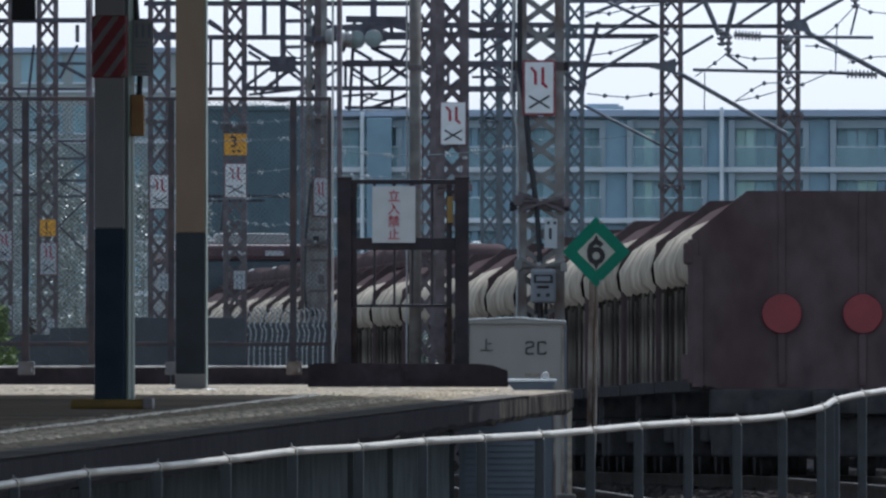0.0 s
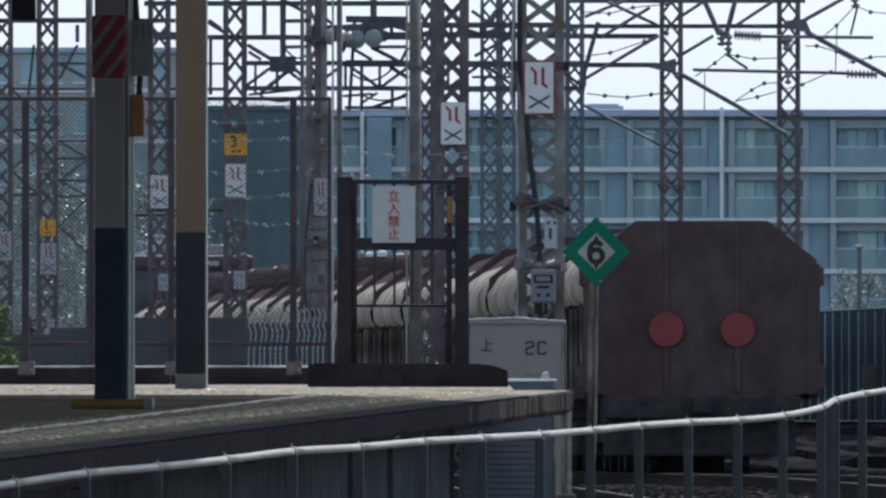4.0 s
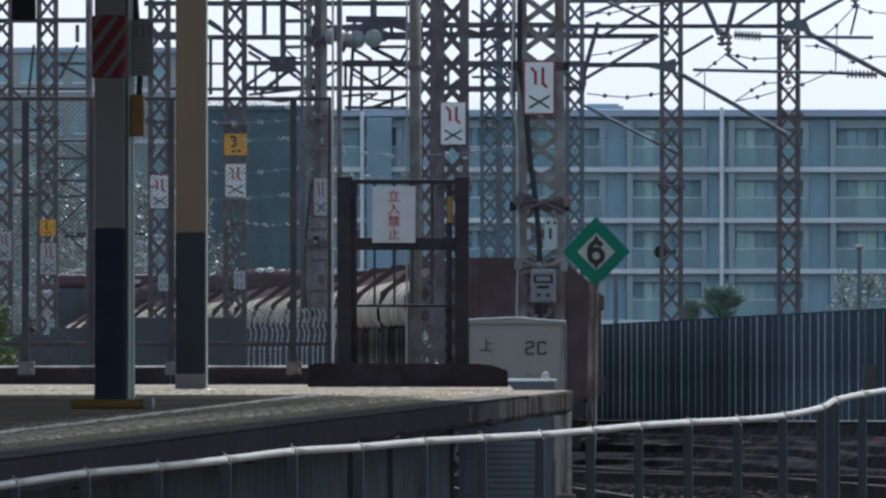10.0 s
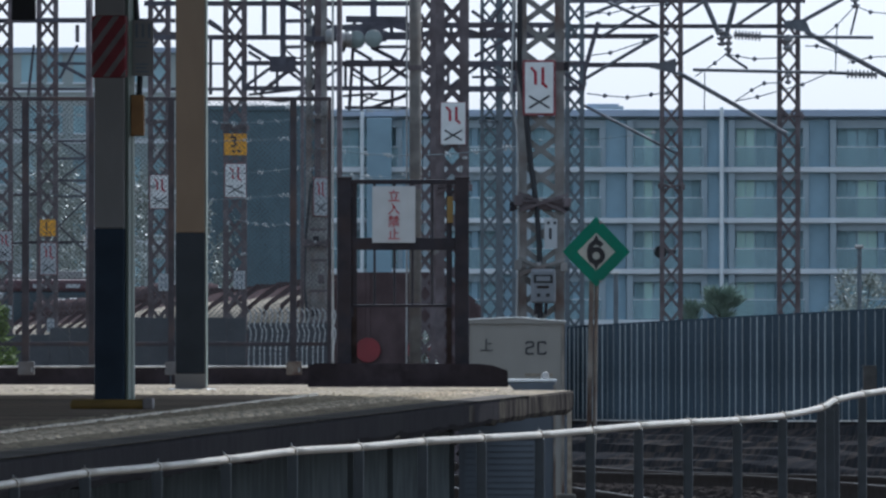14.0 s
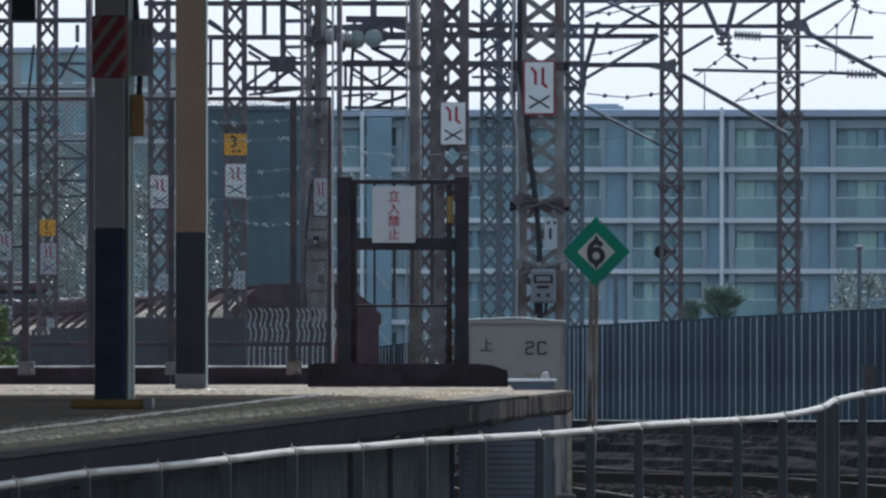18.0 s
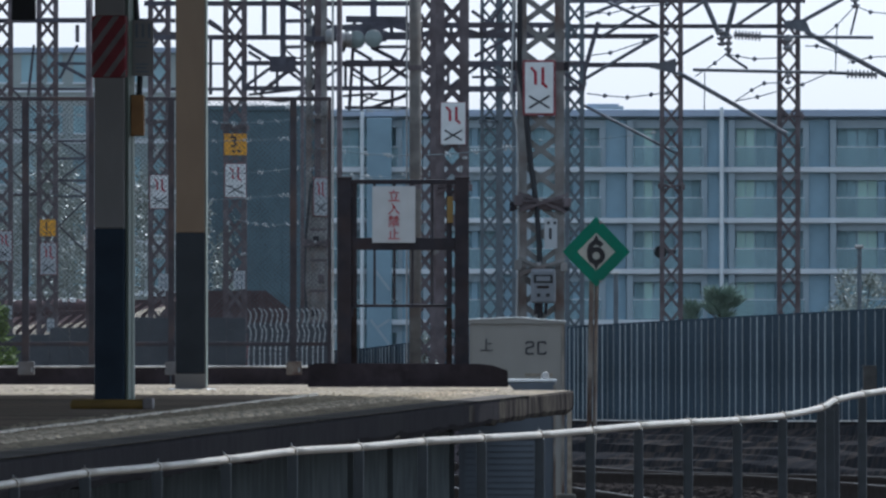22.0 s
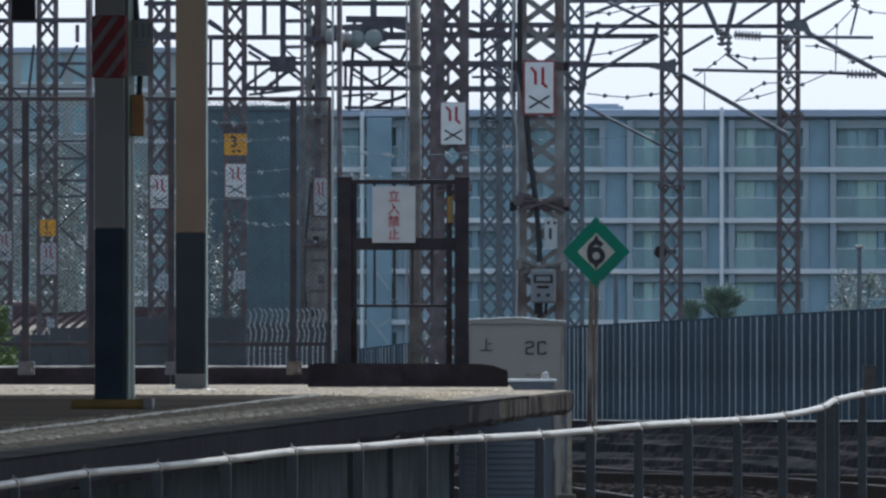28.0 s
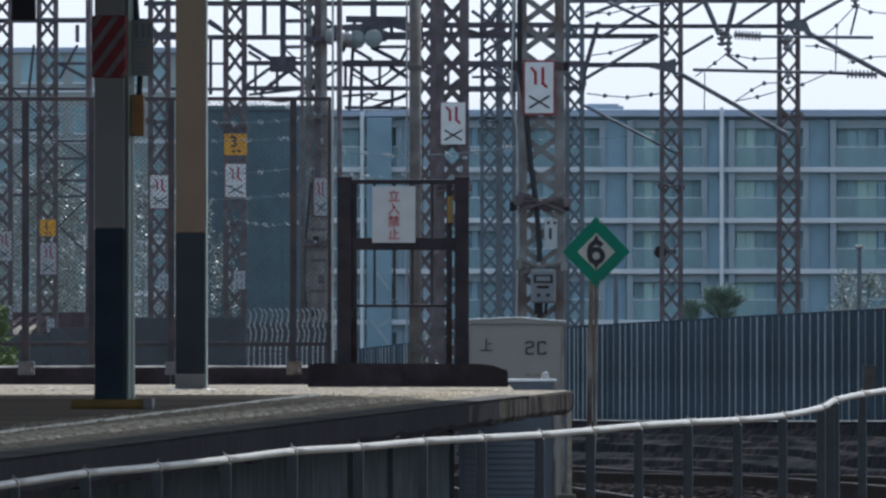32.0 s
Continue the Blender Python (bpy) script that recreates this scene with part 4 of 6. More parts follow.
def build_masts():
    G = "weathered lattice catenary mast of riveted angle steel"
    # the large mast by the cabinets
    y = 220.431
    lattice_mast((1.061, y), 0.515, -0.5, 6.2, 0.105, 0.06, 0.31, M_MASTGREY, "large grey lattice catenary mast with rust streaks", depth=0.5)
    mast_sign(1.043, y - 0.31, 3.702, 0.307, 0.552, 0.025)
    # equipment box, plate and cable on it
    e = thing("meter_box", (1.086, y - 0.42, 1.641), "light grey meter box with a dark oval window", "meter box")
    part("case", boxed(-0.135, 0.135, -0.08, 0.12, 0, 0.37, 0.03), M_METER, e)
    bm = bmesh.new()
    box(bm, -0.105, 0.105, -0.093, -0.081, 0.22, 0.31, 0.005)
    part("window", bm, M_BLACK, e, "dark oval window")
    part("window_pane", boxed(-0.075, 0.075, -0.097, -0.0935, 0.24, 0.29, 0.002), M_METER, e)
    part("label_strip", boxed(-0.07, 0.06, -0.085, -0.081, 0.16, 0.19), M_RUSTDARK, e)
    for a in (-0.05, 0.05):
        part("knob", boxed(a - 0.02, a + 0.02, -0.09, -0.081, 0.07, 0.105), M_BLACK, e)
    for a in (-0.08, -0.03, 0.03):
        part("gland", barred((a, 0, -0.12), (a, 0, 0), 0.018, None, 8), M_GATE, e)
    pl = thing("tag_plate", (1.178, y - 0.3, 2.236), "small white tag plate on the mast", "sign")
    part("plate", boxed(-0.08, 0.06, -0.012, 0, 0, 0.32, 0.003), M_PLATE, pl)
    part("lettering_bar", boxed(-0.03, 0.0, -0.015, -0.012, 0.1, 0.22), M_TEXT, pl)
    for a in (-0.05, 0.02):
        part("lettering_bar", boxed(a, a + 0.03, -0.015, -0.012, 0.26, 0.29), M_TEXT, pl)
    for py in (366, 118):
        c = thing("mast_clamp", (1.061, y, 1.5 + (560 - py) / 163.0), "heavy steel clamp band round the mast", "clamp")
        part("band", boxed(-0.3, 0.29, -0.28, -0.26, -0.04, 0.05, 0.006), M_MAST, c)
        for a in (-0.31, 0.28):
            part("bolt_head", boxed(a - 0.03, a + 0.03, -0.31, -0.24, -0.05, 0.05, 0.01), M_GATE, c)
    # cable running down the mast
    cb = thing("mast_cable", (0.896, y - 0.265, -0.4), "black feeder cable running down the mast", "cable")
    bm = bmesh.new()
    tube(bm, [(-0.06, 0, 6.0), (-0.07, 0, 4.6), (0.0, 0, 4.2), (0.05, 0, 3.6), (0.12, 0, 3.1), (0.15, 0, 2.6), (0.16, 0, 1.8)], 0.03, 8)
    part("cable", bm, M_CABLE, cb)
    cb = thing("mast_cable", (0.798, y - 0.3, -0.4), "pale conduit running down the mast", "cable")
    bm = bmesh.new()
    tube(bm, [(-0.05, 0, 6.0), (-0.03, 0, 5.2), (-0.06, 0, 4.3), (0.01, 0, 3.9), (0.02, 0, 2.6), (-0.01, 0, 1.4), (0.0, 0, 0.2)], 0.014, 8)
    part("cable", bm, M_GALV, cb)
    # second mast pair
    y = 276.386
    lattice_mast((0.123, y), 0.462, -0.9, 6.5, 0.13, 0.075, 0.36, M_MAST, G)
    mast_sign(0.138, y - 0.25, 3.838, 0.331, 0.569, 0.006)
    p = thing("signal_pole", (-0.327, 239.535, -0.6), "grey tubular steel pole", "pole")
    part("tube", barred((0, 0, 0), (0, 0, 6.2), 0.072, None, 14), M_POLE, p, smooth=True)
    part("earth_wire", barred((-0.1, -0.05, 0), (-0.1, -0.05, 6.2), 0.012, None, 6), M_GALV, p)
    for z in (0.9, 2.2, 3.6, 5.0):
        part("clamp", revolve(bmesh.new(), [(0.08, z), (0.08, z + 0.06)], 14), M_MAST, p)
    lattice_mast((-0.229, 256.644), 0.271, -0.7, 6.2, 0.07, 0.05, 0.28, M_MAST, G)
    # far masts, haze put into their steel colour
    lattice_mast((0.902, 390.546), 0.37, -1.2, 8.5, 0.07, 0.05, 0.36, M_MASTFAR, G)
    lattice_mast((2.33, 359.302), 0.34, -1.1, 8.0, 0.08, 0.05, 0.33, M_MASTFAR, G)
    # masts behind the sheet fence
    for px in (1188, 1399):
        lattice_mast(((px - 784) / 92.0, 390.546 + (px - 1188) * 0.01), 0.446, -1.0, 8.2, 0.09, 0.05, 0.44, M_MAST, G)
    # masts behind the chain-link fence
    specs = ((416, 105, 42, M_MAST), (282, 102, 40, M_MAST), (84, 95, 38, M_MAST), (3, 95, 40, M_MAST), (560, 118, 38, M_MASTGREY), (898, 80, 30, M_MASTFAR))
    for px, s, w, m in specs:
        lattice_mast(((px - 784) / s, 35929.0 / s), w / s, -1.2, 1.5 + 640 / s, 0.09, 0.058, 0.40, m, G)
    for px, s, w in ((601, 125, 10), (158, 100, 13), (535, 125, 7)):
        p = thing("steel_pole", ((px - 784) / s, 35929.0 / s, -1.2), "slim dark brown steel pole", "pole", "steel poles")
        part("tube", barred((0, 0, 0), (0, 0, 2.7 + 640 / s), w / s / 2, None, 10), M_MAST, p, smooth=True)
        part("foot", boxed(-0.12, 0.12, -0.12, 0.12, -0.02, 0.1), M_CONC, p)
    # signs on them
    for px, s, yb, w, h in ((417, 105, 349, 36, 58), (283, 102, 369, 33, 58), (86, 95, 486, 28, 55), (8, 95, 462, 26, 52), (568, 118, 382, 24, 66), (161, 99.95, 440, 16, 44)):
        mast_sign((px - 784) / s, 35929.0 / s - 0.215, 1.5 + (560 - yb) / s, w / s, h / s, 0.012)
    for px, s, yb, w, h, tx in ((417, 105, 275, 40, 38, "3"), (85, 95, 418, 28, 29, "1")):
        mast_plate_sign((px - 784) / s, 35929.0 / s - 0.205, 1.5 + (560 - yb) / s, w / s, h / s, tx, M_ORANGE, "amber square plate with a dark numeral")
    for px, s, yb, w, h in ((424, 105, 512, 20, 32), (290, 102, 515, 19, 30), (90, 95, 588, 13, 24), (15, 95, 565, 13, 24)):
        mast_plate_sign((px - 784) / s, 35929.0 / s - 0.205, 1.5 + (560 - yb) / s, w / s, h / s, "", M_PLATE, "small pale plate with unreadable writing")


# ---- gantries and wires ----
def gantry(px0, px1, s, y_top, y_bot, panel, label, bar_w=9.0, web=True):
    Yd = 35929.0 / s
    t = thing("catenary_gantry", ((px0 - 784) / s, Yd, 1.5 + (560 - y_bot) / s), label, "gantry", "catenary gantries")
    L, h, w = (px1 - px0) / s, (y_bot - y_top) / s, bar_w / s
    for dy in (0.0, 0.45):
        part("bottom_chord", boxed(0, L, dy, dy + w, 0, w), M_GANTRY, t)
        part("top_chord", boxed(0, L, dy, dy + w, h - w, h), M_GANTRY, t)
    n = max(2, int(round(L / (panel / s))))
    for i in range(n + 1 if web else 0):
        x = L * i / n
        part("strut", barred((x, 0.01, w), (x, 0.01, h - w), w * 0.7), M_GANTRY, t)
        if i < n:
            a, b = ((x, 0.02, w / 2), (L * (i + 1) / n, 0.02, h - w / 2))
            if i % 2:
                a, b = (a[0], a[1], b[2]), (b[0], b[1], a[2])
            part("diagonal", barred(a, b, w * 0.75), M_GANTRY, t)
    return t


def member(name, label, cat, a, b, w, material, n=4, group=""):
    t = part(name, barred(a, b, w, None, n), material)
    return tagged(t, label, cat, group)


def ins(a, b, r, n):
    """Ribbed insulator between a and b."""
    a, b = Vector(a), Vector(b)
    L = (b - a).length
    prof = []
    for i in range(n):
        z = L * i / n
        prof += [(r * 0.4, z), (r * 0.4, z + L / n * 0.3), (r, z + L / n * 0.45), (r, z + L / n * 0.7)]
    prof.append((r * 0.4, L))
    bm = revolve(bmesh.new(), prof, 12)
    turn = (b - a).to_track_quat("Z", "Y").to_matrix().to_4x4()
    bmesh.ops.transform(bm, matrix=Matrix.Translation(a) @ turn, verts=bm.verts[:])
    return bm


def build_gantries():
    G = "riveted steel truss gantry carrying the overhead wires"
    gantry(1003, 1425, 92, -2, 50, 70, G, 7.0, False)
    gantry(430, 1035, 118, 108, 160, 62, G, 7.5)
    gantry(255, 735, 105, 2, 70, 62, G, 8.0, False)
    gantry(-80, 310, 95, -22, 40, 60, G, 7.0, False)
    gantry(640, 1010, 100, 40, 66, 50, G)
    gantry(820, 1165, 92, 60, 119, 90, G, 8.0, False)
    # loose bracing frames hung between the masts
    def frame_of(s, rows, at):
        t = thing("bracing_frame", at, "bolted steel bracing frame between the masts", "bracing", "bracing frames")
        for i, (x0, y0, x1, y1, w) in enumerate(rows):
            part("member", barred(((x0 - 784) / s - at[0], 0.02 * i, 1.5 + (560 - y0) / s - at[2]), ((x1 - 784) / s - at[0], 0.02 * i, 1.5 + (560 - y1) / s - at[2]), 1.15 * w / s), M_GANTRY, t)
    frame_of(118.0, ((468, -10, 468, 62, 7), (501, -10, 501, 118, 9), (503, 38, 548, 37, 6), (503, 84, 548, 83, 5), (438, 80, 488, 110, 6), (505, 3, 548, 26, 6), (370, 36, 392, 52, 5), (440, 92, 462, 106, 5),
                     (478, 114, 524, 114, 24), (452, 112, 452, 160, 4), (512, 124, 462, 164, 6), (520, 120, 545, 146, 5), (440, 168, 548, 156, 4), (372, 64, 372, 168, 4),
                     (661, -8, 661, 34, 10), (612, 34, 722, 35, 10), (612, 112, 722, 113, 10), (684, 63, 722, 63, 5), (655, 83, 722, 83, 5), (658, 84, 708, 110, 6), (722, 84, 710, 108, 5), (624, 86, 658, 106, 5), (606, 92, 630, 34, 5), (690, 118, 722, 138, 6),
                     (640, 118, 640, 196, 5), (626, 60, 618, 196, 5), (606, 158, 722, 157, 4), (648, 194, 722, 168, 5), (694, 158, 694, 195, 5), (640, 182, 668, 164, 4), (606, 170, 660, 166, 4), (610, 190, 722, 191, 5), (560, 20, 590, 44, 5), (600, 6, 722, 5, 7)), ((560 - 784) / 118.0, 304.3, 5.2))
    frame_of(92.0, ((1059, 40, 1031, 138, 7), (835, 137, 918, 137, 4), (840, 100, 915, 60, 5), (835, 20, 900, 66, 5), (900, 0, 850, 62, 5), (830, 161, 915, 161, 4)),
             ((1017 - 784) / 92.0, 390.2, 6.5))
    frame_of(95.0, ((65, 36, 160, 36, 7), (100, 113, 158, 113, 4), (20, 158, 165, 158, 4), (103, 112, 155, 140, 5), (373, 66, 373, 168, 5), (365, 113, 398, 113, 4), (365, 38, 400, 60, 5), (137, 45, 137, 75, 6), (137, 80, 105, 140, 4), (60, 80, 50, 170, 4), (240, 60, 320, 60, 6), (300, 158, 400, 158, 5), (103, 250, 158, 250, 4), (103, 281, 158, 281, 4), (103, 320, 158, 320, 4), (103, 348, 158, 348, 4), (104, 250, 156, 281, 3), (104, 320, 156, 282, 3), (104, 320, 156, 348, 3), (104, 400, 156, 350, 3), (104, 400, 156, 450, 3), (20, 230, 66, 260, 3), (20, 300, 66, 262, 3), (20, 302, 66, 345, 3), (20, 158, 66, 200, 3), (22, 230, 66, 230, 4), (22, 345, 66, 345, 4)),
             ((84 - 784) / 95.0, 378.0, 6.0))


def build_overhead():
    s = 92.0
    D = 35929.0 / s - 0.24
    q = lambda px, py, dy=0.0: ((px - 784) / s, D + dy, 1.5 + (560 - py) / s)
    asm = [thing("cantilever_assembly", q(px, 60), "steel cantilever with tubes and insulators on its mast", "cantilever", "cantilever assemblies") for px in (1010, 1188, 1399)]
    inv = [Matrix.Translation(-Vector(q(px, 60))) for px in (1010, 1188, 1399)]

    def put(k, name, bm, material, label=""):
        bmesh.ops.transform(bm, matrix=inv[k], verts=bm.verts[:])
        return part(name, bm, material, asm[k], label)

    tubes = ((2, 1345, 65, 1545, 67, 6), (1, 1226, 124, 1497, 130, 6), (1, 1198, 128, 1392, 238, 8), (2, 1425, 56, 1590, 146, 9),
             (2, 1420, 38, 1492, -2, 7), (1, 1205, 98, 1262, 64, 6), (1, 1302, 46, 1372, 0, 6), (1, 1195, 36, 1250, 0, 6), (0, 1035, 140, 1165, 64, 6), (0, 1076, 4, 1165, 46, 6), (0, 1150, 14, 1064, 66, 6), (0, 1035, 30, 1110, 0, 6), (0, 1020, 180, 1198, 272, 5), (2, 1505, 62, 1518, 10, 4),
             (1, 1283, 95, 1323, 122, 5), (1, 1245, -2, 1273, 62, 9), (1, 1302, -2, 1284, 66, 9))
    for i, (k, x0, y0, x1, y1, w) in enumerate(tubes):
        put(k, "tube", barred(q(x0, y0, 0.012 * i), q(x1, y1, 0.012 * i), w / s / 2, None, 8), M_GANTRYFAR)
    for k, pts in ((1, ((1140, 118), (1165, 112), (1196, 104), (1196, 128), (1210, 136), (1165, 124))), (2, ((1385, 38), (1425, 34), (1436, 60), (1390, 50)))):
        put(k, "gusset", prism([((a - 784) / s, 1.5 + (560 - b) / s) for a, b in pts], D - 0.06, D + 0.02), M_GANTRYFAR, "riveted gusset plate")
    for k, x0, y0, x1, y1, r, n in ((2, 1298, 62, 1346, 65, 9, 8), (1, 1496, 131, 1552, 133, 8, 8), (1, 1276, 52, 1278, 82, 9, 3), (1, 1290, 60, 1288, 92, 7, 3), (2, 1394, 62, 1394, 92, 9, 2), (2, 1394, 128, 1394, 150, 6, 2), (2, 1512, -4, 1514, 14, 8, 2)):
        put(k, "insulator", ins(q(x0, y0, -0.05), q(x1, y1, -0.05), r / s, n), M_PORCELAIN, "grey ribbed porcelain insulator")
    # sagging wires with beads
    wires = (((1283, 96), (1305, 100), (1335, 105), (1380, 103)), ((1230, 136), (1265, 112), (1290, 92)), ((1460, 62), (1480, 46), (1512, 12)), ((1515, 12), (1540, 22), (1575, 25)),
             ((1038, 166), (1070, 170), (1110, 173), (1152, 168), (1180, 165)), ((1300, 180), (1330, 160), (1352, 148), (1378, 147)), ((1300, 180), (1340, 172), (1420, 150), (1470, 128)), ((1425, 82), (1445, 82), (1480, 92), (1510, 110)), ((1500, 112), (1540, 102), (1580, 100)),
             ((1030, 22), (1060, 22), (1078, 25), (1120, 14), (1180, 8)), ((1036, 100), (1080, 94), (1140, 74), (1180, 60)))
    for i, w in enumerate(wires):
        bm = bmesh.new()
        pts = [q(a, b, -0.004 * i) for a, b in w]
        tube(bm, pts, 0.011, 6)
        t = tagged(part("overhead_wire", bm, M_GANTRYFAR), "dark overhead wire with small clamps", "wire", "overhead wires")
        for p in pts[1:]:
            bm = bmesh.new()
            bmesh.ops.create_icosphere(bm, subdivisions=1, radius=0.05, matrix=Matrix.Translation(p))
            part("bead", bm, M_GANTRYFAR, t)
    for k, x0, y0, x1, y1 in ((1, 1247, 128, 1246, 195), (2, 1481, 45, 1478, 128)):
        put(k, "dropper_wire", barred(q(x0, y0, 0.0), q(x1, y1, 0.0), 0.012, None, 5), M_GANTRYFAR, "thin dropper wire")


def build_floodlights():
    s = 118.0
    D = 35929.0 / s - 0.28
    t = thing("floodlight_cluster", ((625 - 784) / s, D, 1.5 + (560 - 72) / s), "cluster of round grey floodlights on a bracket", "floodlight")
    for i, (px, py, r) in enumerate(((631, 71, 16), (661, 69, 16))):
        x, z = (px - 625) / s, (72 - py) / s
        rr = r / s
        lamp = part("lamp_housing", revolve(bmesh.new(), [(rr * 0.45, 0.2), (rr * 0.9, 0.1), (rr, 0.0), (rr, -0.03)], 20, "y", (x, -0.05 * i, z)), M_GALV, t, smooth=True)
        part("lens", revolve(bmesh.new(), [(rr * 0.93, -0.034), (rr * 0.5, -0.05), (0.01, -0.056)], 20, "y", (x, -0.05 * i, z)), M_LAMP, lamp, "pale green lens")
    for px, py, r in ((584, 66, 15), (604, 70, 16), (616, 71, 15)):
        x, z, rr = (px - 625) / s, (72 - py) / s, r / s
        part("lamp_housing", revolve(bmesh.new(), [(rr * 0.5, -0.07), (rr * 0.9, -0.04), (rr, 0.02), (rr, 0.05), (rr * 0.8, 0.06)], 20, "x", (x, -0.08, z)), M_GALV, t, "pale lamp housing seen from the side", smooth=True)
    part("bracket", boxed(-0.75, 0.5, 0.05, 0.12, -0.02, 0.06), M_GANTRY, t)
    part("hood", prism([(-0.72, 0.0), (-0.6, 0.22), (0.2, 0.25), (0.55, 0.12), (0.5, 0.06), (-0.5, 0.05)], 0.14, 0.2), M_GANTRY, t)


def build_clutter():
    """Fittings, wires and thin poles among the masts."""
    def on_mast(px, py, s, long, r=4.0, upright=True):
        c = Vector(((px - 784) / s, 35929.0 / s - 0.26, 1.5 + (560 - py) / s))
        h = Vector((0, 0, long / s / 2)) if upright else Vector((long / s / 2, 0, 0))
        t = thing("mast_insulator", tuple(c), "small white porcelain insulator on a mast bracket", "insulator", "mast insulators")
        bm = ins(-h, h, r / s, 3)
        part("porcelain", bm, M_WHITEGLAZE, t)
        part("bracket", boxed(-0.02, 0.02, 0.0, 0.12, -0.02, 0.02), M_GANTRY, t)
    for px, py, s, n, up in ((278, 268, 102, 12, True), (286, 300, 102, 9, False), (270, 330, 102, 8, False), (290, 402, 102, 9, False), (272, 440, 102, 8, True), (96, 250, 95, 8, True), (76, 305, 95, 9, False), (90, 340, 95, 8, True),
                             (10, 300, 95, 9, False), (5, 380, 95, 8, True), (404, 395, 105, 8, True), (430, 450, 105, 9, False), (570, 250, 118, 10, True), (552, 300, 118, 8, False), (816, 300, 130, 12, True), (822, 280, 130, 9, False)):
        on_mast(px, py, s, n, 3.5, up)
    # thin wires far behind, carrying white dashes that paint sun glints
    rows = ((84, 232, 95, 560, 243, 118), (282, 204, 102, 560, 206, 118), (282, 296, 102, 560, 292, 118), (84, 345, 95, 560, 341, 118), (416, 388, 105, 560, 384, 118),
            (560, 262, 118, 950, 255, 163), (867, 244, 92, 1188, 230, 92), (560, 300, 118, 800, 297, 130), (3, 190, 95, 282, 196, 102), (416, 180, 105, 800, 186, 130))
    for x0, y0, s0, x1, y1, s1 in rows:
        a = Vector(((x0 - 784) / s0, 35929.0 / s0 + 0.3, 1.5 + (560 - y0) / s0))
        b = Vector(((x1 - 784) / s1, 35929.0 / s1 + 0.3, 1.5 + (560 - y1) / s1))
        pts = [a.lerp(b, f / 8) - Vector((0, 0, 0.12 * math.sin(math.pi * f / 8))) for f in range(9)]
        t = tagged(part("catenary_wire", tube(bmesh.new(), pts, 0.005, 6), M_TEALDARK), "thin sagging catenary wire far behind the masts", "wire", "catenary wires")
        for k in range(1, 8):
            for j in range(1 + (k * 5 + int(x0)) % 4):
                c = pts[k].lerp(pts[min(8, k + 1)], 0.07 * j + 0.1 * ((k * 3) % 4))
                lean = 0.025 - 0.02 * ((j + k) % 3)
                part("glint_dash", tube(bmesh.new(), [c + Vector((-lean - 0.012, -0.02, 0.03)), c + Vector((0, -0.03, 0.0)), c + Vector((lean + 0.012, -0.02, -0.024 - 0.008 * (j % 2)))], 0.008, 6), M_WHITEGLAZE, t, "short white dash painting a sun glint")
    # bolted bracket bundles on the mast faces
    for px, py, s, w, m in ((960, 356, 163, 84, M_MAST), (957, 470, 163, 78, M_MASTGREY), (800, 330, 130, 60, M_MAST), (752, 440, 140, 40, M_MASTGREY), (416, 225, 105, 42, M_MAST), (282, 215, 102, 40, M_MAST), (84, 215, 95, 38, M_MAST), (560, 205, 118, 40, M_MASTGREY), (560, 430, 118, 36, M_MAST), (1188, 330, 92, 40, M_MAST), (1399, 205, 92, 40, M_MAST), (867, 215, 92, 34, M_MASTFAR)):
        t = thing("bracket_bundle", ((px - 784) / s, 35929.0 / s - 0.29, 1.5 + (560 - py) / s), "rusty bolted brackets and straps on a mast face", "bracket", "mast brackets")
        u = w / s
        part("strap", boxed(-0.55 * u, 0.55 * u, 0.0, 0.03, -0.02, 0.025, 0.004), m, t)
        part("stay", barred((-0.5 * u, -0.015, 0.17 * u), (0.5 * u, -0.015, -0.24 * u), 0.03), m, t)
        part("stay", barred((-0.48 * u, -0.03, -0.2 * u), (0.55 * u, -0.03, 0.14 * u), 0.03), m, t)
        part("lug", boxed(-0.6 * u, -0.42 * u, -0.04, 0.0, -0.05, 0.06, 0.006), m, t)
        part("lug", boxed(0.44 * u, 0.6 * u, -0.04, 0.0, -0.07, 0.03, 0.006), m, t)
        part("bolt", boxed(-0.04, 0.0, -0.05, 0.0, -0.005, 0.035, 0.004), M_GALV, t)
        for sx in (-0.5, 0.45):
            part("clamp_arm", boxed(u * sx - 0.02, u * sx + 0.02, 0.031, 0.34, -0.015, 0.02), m, t)
    # thin pale conduit beside the gate, hanging cable on the mast
    s = 240.0
    p = thing("conduit_pole", ((589 - 784) / s, 35929.0 / s, -0.45), "thin pale steel conduit pole beside the gate", "pole")
    part("tube", barred((0, 0, 0), (0, 0, 4.4), 0.0085, None, 8), M_GALV, p)
    s = 118.0
    c = thing("mast_cable", ((545 - 784) / s, 35929.0 / s - 0.3, -1.2), "black cable hanging down the mast", "cable")
    part("cable", tube(bmesh.new(), [(0.05, 0, 4.7), (-0.03, 0, 3.9), (-0.06, 0, 3.2), (0.0, 0, 2.6), (0.05, 0, 1.6), (0.1, 0, 0.3)], 0.022, 8), M_CABLE, c)
    d = thing("cable_duct", ((563 - 784) / s, 35929.0 / s - 0.14, -1.2), "stained grey steel cable duct strapped up the mast", "duct")
    part("cover", boxed(-0.105, 0.105, -0.03, 0.03, 0.0, 4.5, 0.006), M_MASTGREY, d)
    part("riser", boxed(-0.05, 0.045, -0.025, 0.025, 4.501, 8.0, 0.006), M_MAST, d, "dark cable riser")
